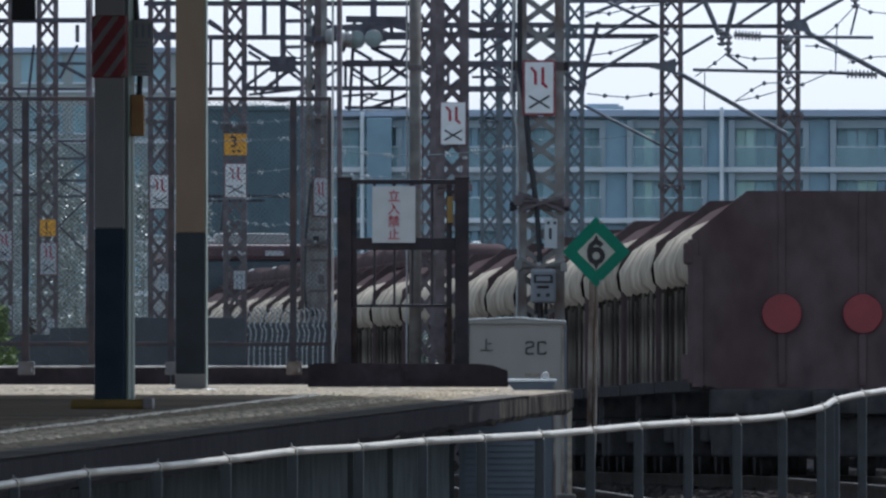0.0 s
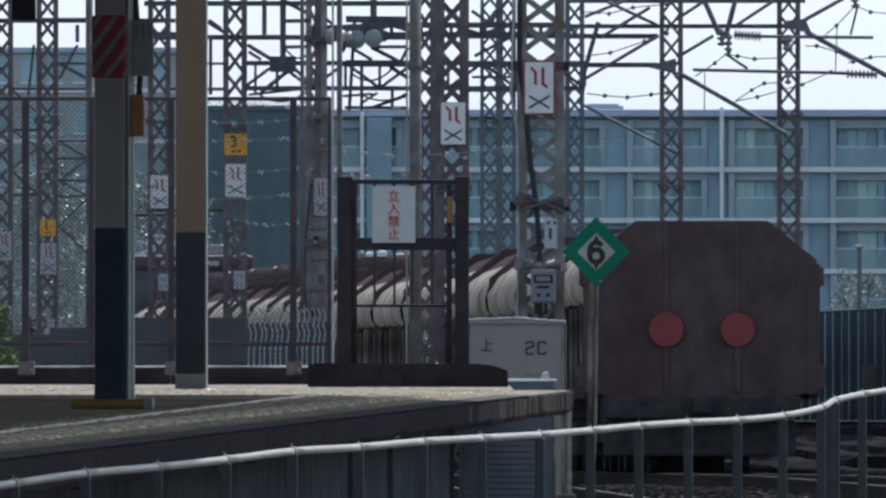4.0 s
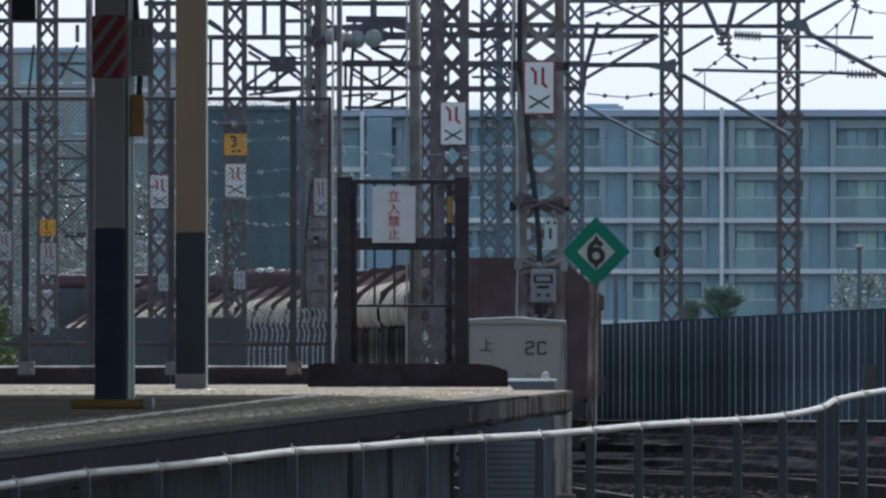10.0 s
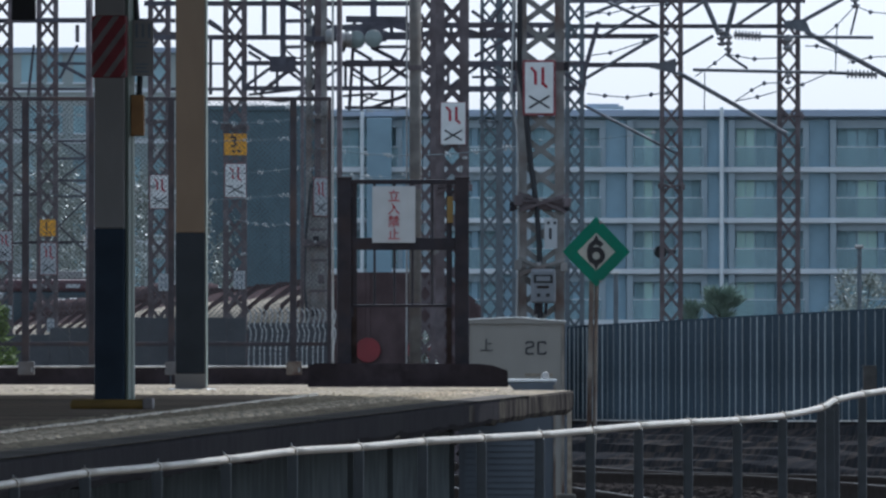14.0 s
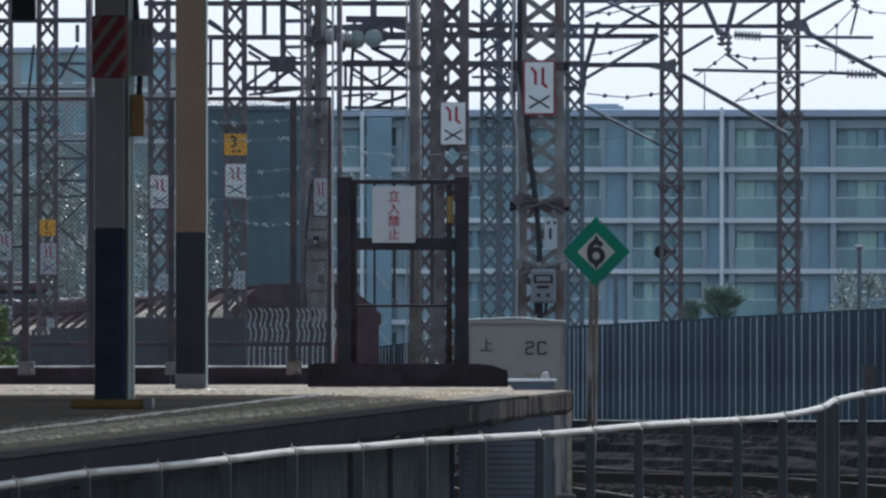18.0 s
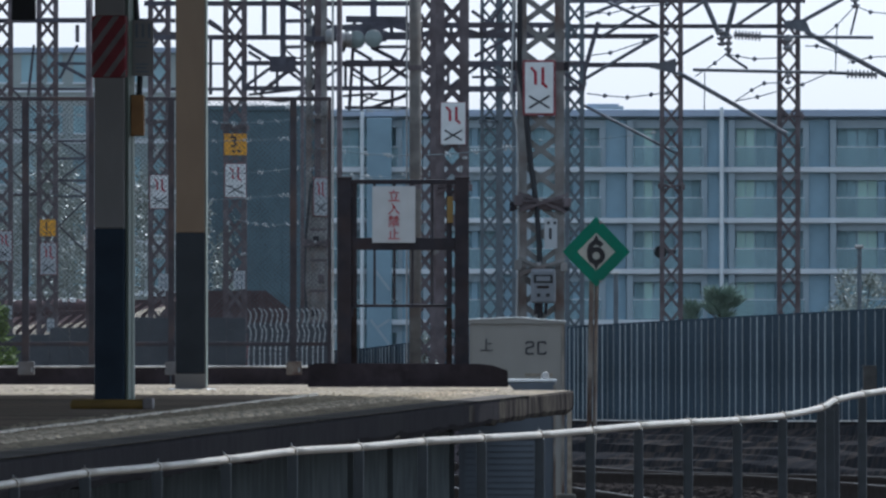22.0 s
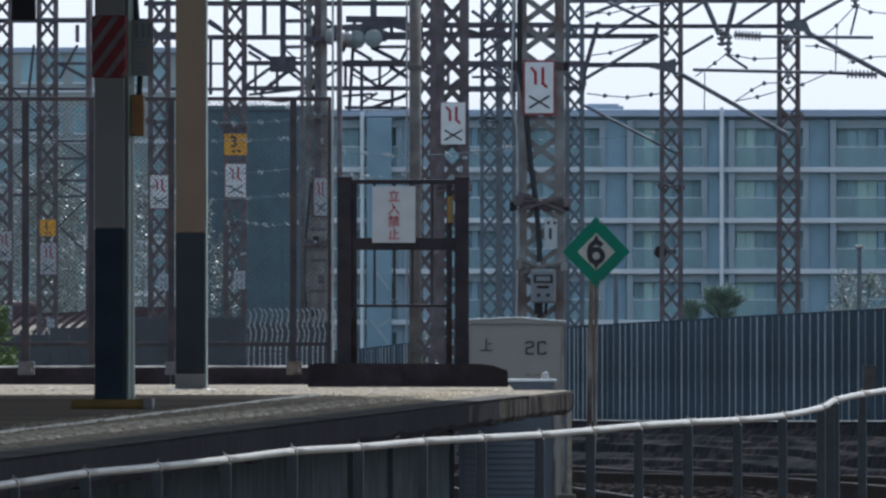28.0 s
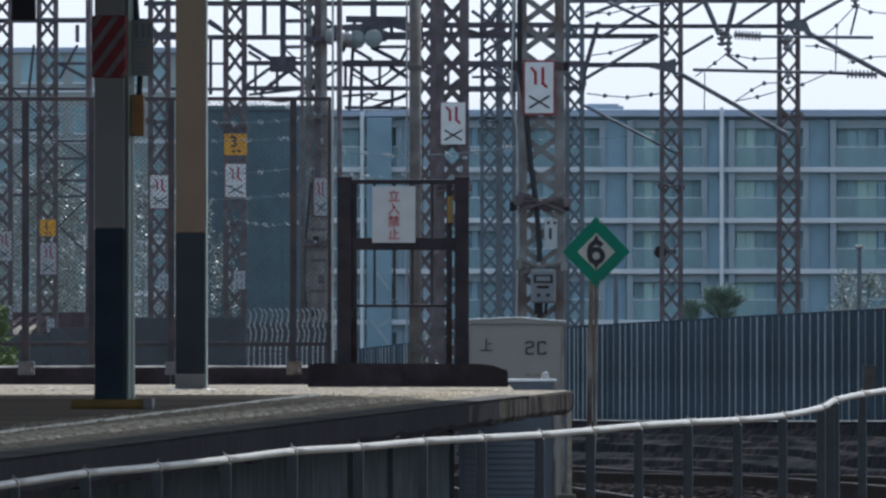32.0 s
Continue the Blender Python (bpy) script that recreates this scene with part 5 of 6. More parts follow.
    for k in range(9):
        part("strap", boxed(-0.125, 0.125, -0.036, 0.036, 0.3 + 0.46 * k, 0.34 + 0.46 * k, 0.004), M_MAST, d)
    for k, (u, v) in enumerate(((0.03, 1.9), (-0.05, 2.7), (0.05, 3.2), (-0.03, 3.75), (0.02, 1.2))):
        part("fitting", boxed(u - 0.045, u + 0.045, -0.075, -0.037, v, v + 0.09 + 0.02 * k, 0.008), M_GATE if k % 2 else M_MAST, d)
    # looped cables near the floodlights
    for i, (x0, y0, x1, y1, sag) in enumerate(((622, 130, 692, 124, 16), (640, 168, 722, 164, 12), (438, 150, 548, 158, 26), (505, 86, 548, 92, 14))):
        pts = []
        for k in range(11):
            f = k / 10
            pts.append(((x0 + (x1 - x0) * f - 784) / s, 35929.0 / s + 0.02 * i, 1.5 + (560 - y0 - (y1 - y0) * f - sag * 4 * f * (1 - f)) / s))
        tagged(part("slack_cable", tube(bmesh.new(), pts, 0.014, 6), M_CABLE), "black slack cable looped between steel members", "cable", "slack cables")


# ---- sheet fence, picket fence, wall ----
FENCE = ((7.44, 239.535), (6.125, 280.705), (4.581, 307.096), (2.629, 342.192), (0.71, 386.346), (-1.634, 438.173), (-2.872, 460.644))


def build_sheet_fence():
    t = thing("panel_fence", (0, 0, 0), "blue-grey panel fence with pale posts on a low concrete footing", "fence")
    tops = (1.747, 1.609, 1.5, 1.357, 1.165, 0.81, 0.69)
    bots = (0.233, 0.031, -0.107, -0.271, -0.457, -0.634, -0.679)
    step = 1.5
    sheet = post = None
    rng = random.Random(11)
    for i in range(len(FENCE) - 1):
        a, b = Vector(FENCE[i]), Vector(FENCE[i + 1])
        L = (b - a).length
        n = int(round(L / step))
        ang = math.atan2(b.y - a.y, b.x - a.x)
        for k in range(n):
            f0 = k / n
            p0 = a.lerp(b, f0)
            z0, zt = bots[i] + (bots[i + 1] - bots[i]) * f0, tops[i] + (tops[i + 1] - tops[i]) * f0
            m = Matrix.Translation((p0.x, p0.y, z0)) @ Matrix.Rotation(ang, 4, "Z") @ Matrix.Diagonal((L / n, 1, zt - z0, 1))
            if sheet is None:
                sheet = part("panel", boxed(0.0, 1.0, -0.03, 0.03, 0.0, 1.0), M_SHEET, t)
                sheet.matrix_basis = m
                post = part("post", boxed(-0.013, 0.013, 0.031, 0.05, 0.0, 0.985), M_SHEETRIB, t, "pale fence post")
                post.matrix_basis = m
            else:
                again(sheet, "panel", m, t)
                jit = Matrix.Translation((rng.uniform(-0.012, 0.012), rng.uniform(-0.08, 0.08), 0))
                again(post, "post", jit @ m, t)
        # glint at the fence foot, painted as a pale strip
        part("footing_glint", bar(bmesh.new(), (a.x - 0.3, a.y, bots[i] + 0.022), (b.x - 0.3, b.y, bots[i + 1] + 0.022), 0.06, 0.02), M_COPING, t, "pale strip painting the glint along the fence foot")


def build_bank():
    """Rough terraced bank of spilt ballast below the panel fence."""
    steps = [(0.3, 0.012), (-0.3, 0.012)]
    for k in range(9):
        steps += [(-0.32 - 0.22 * k, -0.07 - 0.1 * k), (-0.5 - 0.22 * k, -0.085 - 0.1 * k)]
    bots = (0.233, 0.031, -0.107, -0.271, -0.457, -0.634, -0.679)
    bm = bmesh.new()
    rows = []
    y = FENCE[0][1]
    ys = [f[1] for f in FENCE]
    while y < FENCE[-1][1]:
        x0, z0 = float(np.interp(y, ys, [f[0] for f in FENCE])), float(np.interp(y, ys, bots))
        row = []
        for k, (dx, dz) in enumerate(steps):
            n1 = noise.noise(Vector((y * 0.06, k * 3.7, 1.0))) if k > 1 else 0.0
            n2 = noise.noise(Vector((y * 0.3, k * 5.1, 4.0))) if k > 1 else 0.0
            row.append(bm.verts.new((x0 + dx, y, z0 + dz + 0.09 * n1 + 0.025 * n2)))
        rows.append(row)
        y += 0.9
    for u, v in zip(rows, rows[1:]):
        for k in range(len(steps) - 1):
            bm.faces.new((u[k], v[k], v[k + 1], u[k + 1]))
    bm.faces.new(rows[0])
    tagged(part("embankment", bm, M_FOOTING), "rough dark bank of spilt ballast below the panel fence", "bank", kind="structure")


def build_picket_fence():
    s = 150.0
    D = 35929.0 / s
    t = thing("white_picket_fence", ((440 - 784) / s, D, 1.5 + (560 - 660) / s), "white concrete picket fence with curved pointed pickets", "fence")
    first = None
    k = 0
    px = 440
    while px < 592:
        x = (px - 440) / s
        if first is None:
            bm = bmesh.new()
            prof = ((0.0, 0.0), (0.0, 0.27), (0.01, 0.34), (0.026, 0.43), (0.028, 0.49), (0.0, 0.545), (0.016, 0.6), (0.03, 0.67), (0.018, 0.72), (-0.012, 0.75))
            tube(bm, [(a, 0, b) for a, b in prof], 0.0085, 7)
            for z in (0.03, 0.28, 0.545):
                revolve(bm, [(0.009, z - 0.012), (0.015, z), (0.009, z + 0.012)], 7, "z", (0.0, 0, 0))
            first = part("picket", bm, M_WPICKET, t)
            first.matrix_basis = pose(x, 0, 0)
        else:
            again(first, "picket", pose(x, 0, 0.004 * ((k * 7) % 5)), t)
        px += 9.4 + 1.6 * math.sin(k * 2.4)
        k += 1
    for z in (0.12, 0.47):
        part("rail", boxed(-0.05, 1.02, 0.02, 0.05, z, z + 0.035), M_WALLGREY, t)
    w = thing("block_wall", ((340 - 784) / s, D - 2, 1.5 + (560 - 700) / s), "low grey block wall beyond the platform end", "wall", kind="structure")
    for i in range(6):
        a = -0.7 + i * 0.226 * 1.0
        part("panel", boxed(a, a + 0.222, -0.06, 0.06, 0, (700 - 562) / s - 0.003 * (i % 3), 0.004), M_WALLGREY, w)
    w3 = thing("block_wall", ((510 - 784) / s, D + 3, 1.5 + (560 - 700) / s), "low dark wall behind the picket fence", "wall", kind="structure")
    for i in range(5):
        part("panel", boxed(-0.5 + i * 0.2, -0.302 + i * 0.2, -0.05, 0.05, 0, (700 - 572) / s, 0.004), M_WALLGREY, w3)
    w2 = thing("block_wall", ((90 - 784) / s, D - 2, 1.5 + (560 - 700) / s), "low grey-blue block wall beyond the platform end", "wall", kind="structure")
    for i in range(8):
        a = -0.9 + i * 0.232
        part("panel", boxed(a, a + 0.228, -0.06, 0.06, 0, (700 - 592 + (12 if 4 <= i <= 6 else 0)) / s, 0.004), M_WALLGREY, w2)


# ---- wagons ----
def hopper_wagon(name="hopper_wagon"):
    t = thing(name, (0, 0, 0), "brown hopper wagon whitened by lime dust on its shoulders", "wagon", "hopper wagons of the train")
    L = 9.26
    y0, y1 = -L / 2, L / 2       # y- is the rear
    ztop, zlow, zbot = 3.05, 2.06, 0.95
    # end walls: deep sheets with the sloped shoulders
    outline = [(-0.80, ztop), (0.80, ztop), (1.39, 2.58), (1.39, 1.0), (1.05, 0.92), (-1.05, 0.92), (-1.39, 1.0), (-1.39, 2.58)]
    for a, b in ((y0, y0 + 0.12), (y1 - 0.12, y1)):
        w = part("end_wall", prism(outline, a, b), M_WAGON, t, "dusty brown end wall")
        for x in (-1.33, 1.33):
            part("corner_post", boxed(x - 0.06, x + 0.06, a - 0.02, b + 0.02, 0.95, 2.35, 0.01), M_WAGON, w)
        for x in (-0.43, 0.43):
            part("stiffener", boxed(x - 0.04, x + 0.04, (a - 0.012) if a < 0 else b, a if a < 0 else b + 0.012, 0.96, ztop - 0.02, 0.008), M_WAGON, w)
    # roof, shoulders, sides
    part("roof", solid([(0, 1, 2, 3), (7, 6, 5, 4), (0, 4, 5, 1), (1, 5, 6, 2), (2, 6, 7, 3), (3, 7, 4, 0)],
         [(-0.79, y0 + 0.12, 2.92), (0.79, y0 + 0.12, 2.92), (0.79, y1 - 0.12, 2.86), (-0.79, y1 - 0.12, 2.86),
          (-0.79, y0 + 0.12, 2.99), (0.79, y0 + 0.12, 2.99), (0.79, y1 - 0.12, 2.93), (-0.79, y1 - 0.12, 2.93)]), M_WAGON, t)
    for sx in (-1, 1):
        part("roof_slope", solid([(0, 1, 2, 3), (4, 5, 6, 7), (0, 1, 5, 4), (1, 2, 6, 5), (2, 3, 7, 6), (3, 0, 4, 7)],
             [(sx * 0.795, y0 + 0.12, 2.985), (sx * 1.11, y0 + 0.12, 2.765), (sx * 1.11, y1 - 0.12, 2.705), (sx * 0.795, y1 - 0.12, 2.925),
              (sx * 0.795, y0 + 0.12, 2.94), (sx * 1.11, y0 + 0.12, 2.72), (sx * 1.11, y1 - 0.12, 2.66), (sx * 0.795, y1 - 0.12, 2.88)]), M_WAGON, t)
    for sx in (-1, 1):
        bm = bmesh.new()
        prof = ((1.105, 2.77), (1.18, 2.722), (1.27, 2.65), (1.36, 2.545), (1.425, 2.41), (1.442, 2.29), (1.42, 2.15), (1.34, zlow))
        rows = []
        n = 36
        for i in range(n + 1):
            y = y0 + 0.12 + (L - 0.24) * i / n
            fall = 0.06 * i / n
            row = []
            for k, (x, z) in enumerate(prof):
                lump = noise.noise(Vector((y * 0.55, k * 0.8, 2.0 + sx))) if k else 0.0
                sag = 0.05 * noise.noise(Vector((y * 1.4, 9.0, sx))) if k == len(prof) - 1 else 0.0
                row.append(bm.verts.new((sx * (x + 0.03 * lump), y, z + sag - fall * min(1.0, max(0.0, (z - zlow) / 0.4)))))
            rows.append(row)
        for a, b in zip(rows, rows[1:]):
            for k in range(len(prof) - 1):
                bm.faces.new((a[k], b[k], b[k + 1], a[k + 1]))
        part("shoulder", bm, M_LIME, t, "shoulder caked in pale lime dust", smooth=True)
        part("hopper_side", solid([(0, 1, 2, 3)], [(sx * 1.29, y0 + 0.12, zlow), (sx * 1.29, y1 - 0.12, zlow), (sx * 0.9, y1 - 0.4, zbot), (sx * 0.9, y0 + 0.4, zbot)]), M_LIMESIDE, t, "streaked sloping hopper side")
        rib = None
        for k in range(11):
            y = y0 + 0.3 + k * (L - 0.6) / 10
            if rib is None:
                rib = part("rib", boxed(-0.014, 0.014, -0.03, 0.03, 0.98, zlow, 0.005), M_RIB, t)
                rib.matrix_basis = pose(sx * 1.32, y, 0)
            else:
                again(rib, "rib", pose(sx * (1.32 + 0.02 * math.sin(k * 5.1)), y + 0.1 * math.sin(k * 3.3), -0.04 * (k % 3)), t)
        part("side_sill", boxed(sx * 1.36 - 0.06, sx * 1.36 + 0.06, y0 + 0.1, y1 - 0.1, 0.9, 1.03, 0.01), M_UNDER, t)
    # underframe, bogies, wheels, buffers
    part("underframe", boxed(-0.35, 0.35, y0 + 0.1, y1 - 0.1, 0.62, 0.94, 0.02), M_UNDER, t)
    part("headstock", boxed(-1.2, 1.2, y0 - 0.04, y0 + 0.2, 0.66, 0.93, 0.02), M_UNDER, t)
    part("headstock", boxed(-1.2, 1.2, y1 - 0.2, y1 + 0.04, 0.66, 0.93, 0.02), M_UNDER, t)
    for yy, d in ((y0, -1), (y1, 1)):
        part("coupler", boxed(-0.12, 0.12, min(yy, yy + d * 0.33), max(yy, yy + d * 0.33), 0.72, 0.92, 0.03), M_UNDER, t)
    for yy in (y0 + 0.25, y1 - 0.85):
        part("brake_gear", boxed(-1.15, 1.15, yy, yy + 0.6, 0.2, 0.655, 0.04), M_UNDER, t)
    for yc in (-2.9, 2.9):
        part("bogie_frame", boxed(-0.95, -0.8, yc - 1.1, yc + 1.1, 0.36, 0.6, 0.03), M_UNDER, t)
        part("bogie_frame", boxed(0.8, 0.95, yc - 1.1, yc + 1.1, 0.36, 0.6, 0.03), M_UNDER, t)
        part("bolster", boxed(-0.8, 0.8, yc - 0.15, yc + 0.15, 0.4, 0.63, 0.02), M_UNDER, t)
        for dy in (-0.82, 0.82):
            bm = bmesh.new()
            for sx in (-1, 1):
                revolve(bm, [(0.1, sx * 0.56 - 0.07), (0.43, sx * 0.56 - 0.05), (0.43, sx * 0.56 + 0.05), (0.1, sx * 0.56 + 0.07)], 20, "x", (0, 0, 0))
            revolve(bm, [(0.08, -0.7), (0.08, 0.7)], 10, "x", (0, 0, 0))
            w = part("wheelset", bm, M_UNDER, t)
            w.matrix_basis = pose(0, yc + dy, 0.43)
    for sx in (-1, 1):
        bm = boxed(sx * 0.6 - 0.35, sx * 0.6 + 0.35, -1.4, 1.4, 0.35, 0.92, 0.04)
        part("discharge_chute", bm, M_UNDER, t)
    return t


def add_discs(t):
    a, b = -4.63, -4.51
    for sx in (-1, 1):
        part("end_flange", boxed(min(sx * 1.32, sx * 1.432), max(sx * 1.32, sx * 1.432), a - 0.014, b - 0.02, 0.99, 2.53, 0.01), M_WAGON, t)
        part("shoulder_bracket", boxed(min(sx * 1.38, sx * 1.48), max(sx * 1.38, sx * 1.48), a - 0.03, b + 0.02, 2.26, 2.5, 0.03), M_WAGON, t)
        part("step", boxed(min(sx * 1.4, sx * 1.5), max(sx * 1.4, sx * 1.5), a - 0.02, b + 0.02, 1.02, 1.3, 0.02), M_WAGON, t)
    for x in (-0.433, 0.433):
        d = part("marker_disc", revolve(bmesh.new(), [(0.205, -4.63 - 0.06), (0.21, -4.63 - 0.055), (0.21, -4.63 - 0.035)], 28, "y", (x, 0, 1.735)), M_DISC, t, "round red tail marker disc")
        part("disc_bracket", boxed(x - 0.035, x + 0.035, -4.63 - 0.034, -4.63 - 0.031, 1.0, 1.72), M_WAGON, d)


def add_hatches(t):
    """Rounded hatch covers across the roof, some with white blocks that paint sun glints."""
    rng = random.Random(8)
    part("hatch_coaming", boxed(-0.72, 0.72, -4.3, 4.3, 2.995, 3.1, 0.02), M_WAGON, t)
    for k in range(6):
        y, h = -3.7 + 1.48 * k, 0.24 + rng.uniform(-0.03, 0.03)
        prof = [(0.02, -0.66), (h * 0.85, -0.64), (h, -0.52), (h, 0.52), (h * 0.85, 0.64), (0.02, 0.66)]
        hatch = part("hatch", revolve(bmesh.new(), prof, 16, "x", (0, 0, 0)), M_WAGON, t, "maroon hatch cover", smooth=True)
        hatch.matrix_basis = pose(rng.uniform(-0.06, 0.06), y, 3.12)
        if k in (0, 2, 5):
            xc = (-0.38, 0, 0.3, 0, 0, -0.1)[k]
            for d in (-0.1, 0.1):
                part("roof_glint", boxed(xc + d - 0.075, xc + d + 0.075, -0.12, 0.12, h - 0.06, h + 0.045 + 0.1 * abs(d + 0.1), 0.035), M_WHITE, hatch, "small white block painting a roof glint")
        for x in (-0.3, 0.3):
            part("clamp", boxed(x - 0.03, x + 0.03, -h - 0.03, h + 0.03, -0.02, 0.03, 0.006), M_WAGON, hatch)


def locomotive():
    t = thing("locomotive", (0, 0, 0), "dark red electric locomotive with a grey roof and teal front", "locomotive")
    L = 16.0
    y0, y1 = -L / 2, L / 2
    part("body", boxed(-1.4, 1.4, y0, y1, 1.15, 3.6, 0.08), M_LOCOBLUE, t, "teal-grey body")
    part("upper_band", boxed(-1.39, 1.39, y0 - 0.01, y1 + 0.01, 3.605, 3.93, 0.1), M_LOCO, t, "dark red upper band")
    for x in (-0.62, 0.25):
        part("marker_panel", boxed(x, x + 0.37, y0 - 0.03, y0 - 0.012, 3.7, 3.8, 0.004), M_PLATE, t, "pale marker panel")
    part("roof_hood", boxed(-0.7, 0.75, y0 + 0.8, y0 + 2.0, 3.931, 4.16, 0.03), M_LOCOGREY, t, "grey roof hood")
    for sx in (-1, 1):
        for yy in (y0 + 3.0, y0 + 6.0, y0 + 9.0, y0 + 12.0):
            part("side_louvre", boxed(sx * 1.405 - 0.01, sx * 1.405 + 0.01, yy - 0.8, yy + 0.8, 1.9, 2.5), M_LOCOGREY, t)
        part("cab_window", boxed(sx * 0.7 - 0.48, sx * 0.7 + 0.48, y0 - 0.02, y0 - 0.001, 2.7, 3.4, 0.004), M_LOCOWIN, t)
        part("tail_lamp", revolve(bmesh.new(), [(0.09, y0 - 0.04), (0.09, y0)], 14, "y", (sx * 0.95, 0, 1.5)), M_LAMP, t)
    for k in range(5):
        part("roof_equipment", boxed(-0.9 + 0.1 * (k % 2), 0.9 - 0.2 * (k % 3), y0 + 2.2 + k * 2.6, y0 + 3.4 + k * 2.6, 3.931, 4.03 + 0.05 * (k % 2), 0.03), M_LOCOGREY, t, "pale roof equipment")
    part("underframe", boxed(-1.2, 1.2, y0 - 0.1, y1 + 0.1, 0.8, 1.14, 0.03), M_UNDER, t)
    for yc in (-5.2, 0, 5.2):
        part("bogie", boxed(-1.1, 1.1, yc - 1.5, yc + 1.5, 0.3, 0.79, 0.05), M_UNDER, t)
        for dy in (-1.1, 1.1):
            w = part("wheelset", revolve(bmesh.new(), [(0.5, -0.63), (0.52, -0.5), (0.1, -0.45), (0.1, 0.45), (0.52, 0.5), (0.5, 0.63)], 20, "x"), M_UNDER, t)
            w.matrix_basis = pose(0, yc + dy, 0.52)
    for yy in (-5.0, 4.5):
        pg = part("pantograph_base", boxed(-0.7, 0.7, yy - 0.6, yy + 0.6, 3.931, 3.99), M_LOCOGREY, t)
        part("pantograph_arm", barred((0, yy, 3.88), (0, yy + 1.2, 4.3), 0.05), M_GATE, pg)
        part("pantograph_arm", barred((0, yy + 1.2, 4.3), (0, yy, 4.9), 0.04), M_GATE, pg)
        part("collector_head", boxed(-0.85, 0.85, yy - 0.12, yy + 0.12, 4.9, 4.95), M_GATE, pg)
    return t


# tail of the train: seconds and metres along y
TAIL_T = (0.0, 1.0, 3.0, 6.0, 9.0, 12.0, 17.0, 23.0, 28.0, 32.0)
TAIL_Y = (217.0, 222.0, 237.0, 263.0, 292.0, 319.0, 379.0, 428.0, 474.0, 513.0)
PITCH = 9.6
N_WAGONS = 20
N_PLAIN = 10      # wagons without roof hatches at the tail


def arc_tables():
    ys = np.arange(150.0, 900.0, 0.5)
    pts = np.array([track_at(float(y)) for y in ys])
    seg = np.sqrt(((pts[1:] - pts[:-1]) ** 2).sum(1))
    return ys, np.concatenate(([0.0], np.cumsum(seg)))


ARC_Y, ARC_S = arc_tables()


def on_track(s, half):
    """Pose of a vehicle whose middle is s metres along the line, on bogies half metres either side."""
    ya, yb = np.interp(s - half, ARC_S, ARC_Y), np.interp(s + half, ARC_S, ARC_Y)
    a, b = track_at(float(ya)), track_at(float(yb))
    d = b - a
    m = Matrix.LocRotScale((a + b) / 2, Euler((math.atan2(d.z, math.hypot(d.x, d.y)), 0, math.atan2(-d.x, d.y))), None)
    return m


def build_train():
    first = hopper_wagon()
    hatched = hopper_wagon()
    add_hatches(hatched)
    hatched["label"] = "brown hopper wagon with rounded hatches and white glint blocks along its roof"
    wagons = [first]
    for i in range(1, N_WAGONS):
        wagons.append(hatched if i == N_PLAIN else copy_thing(first if i < N_PLAIN else hatched, pose(0, 0, 0)))
    add_discs(first)
    first["label"] = "brown hopper wagon with two red tail discs, ending the train"
    return wagons, locomotive()


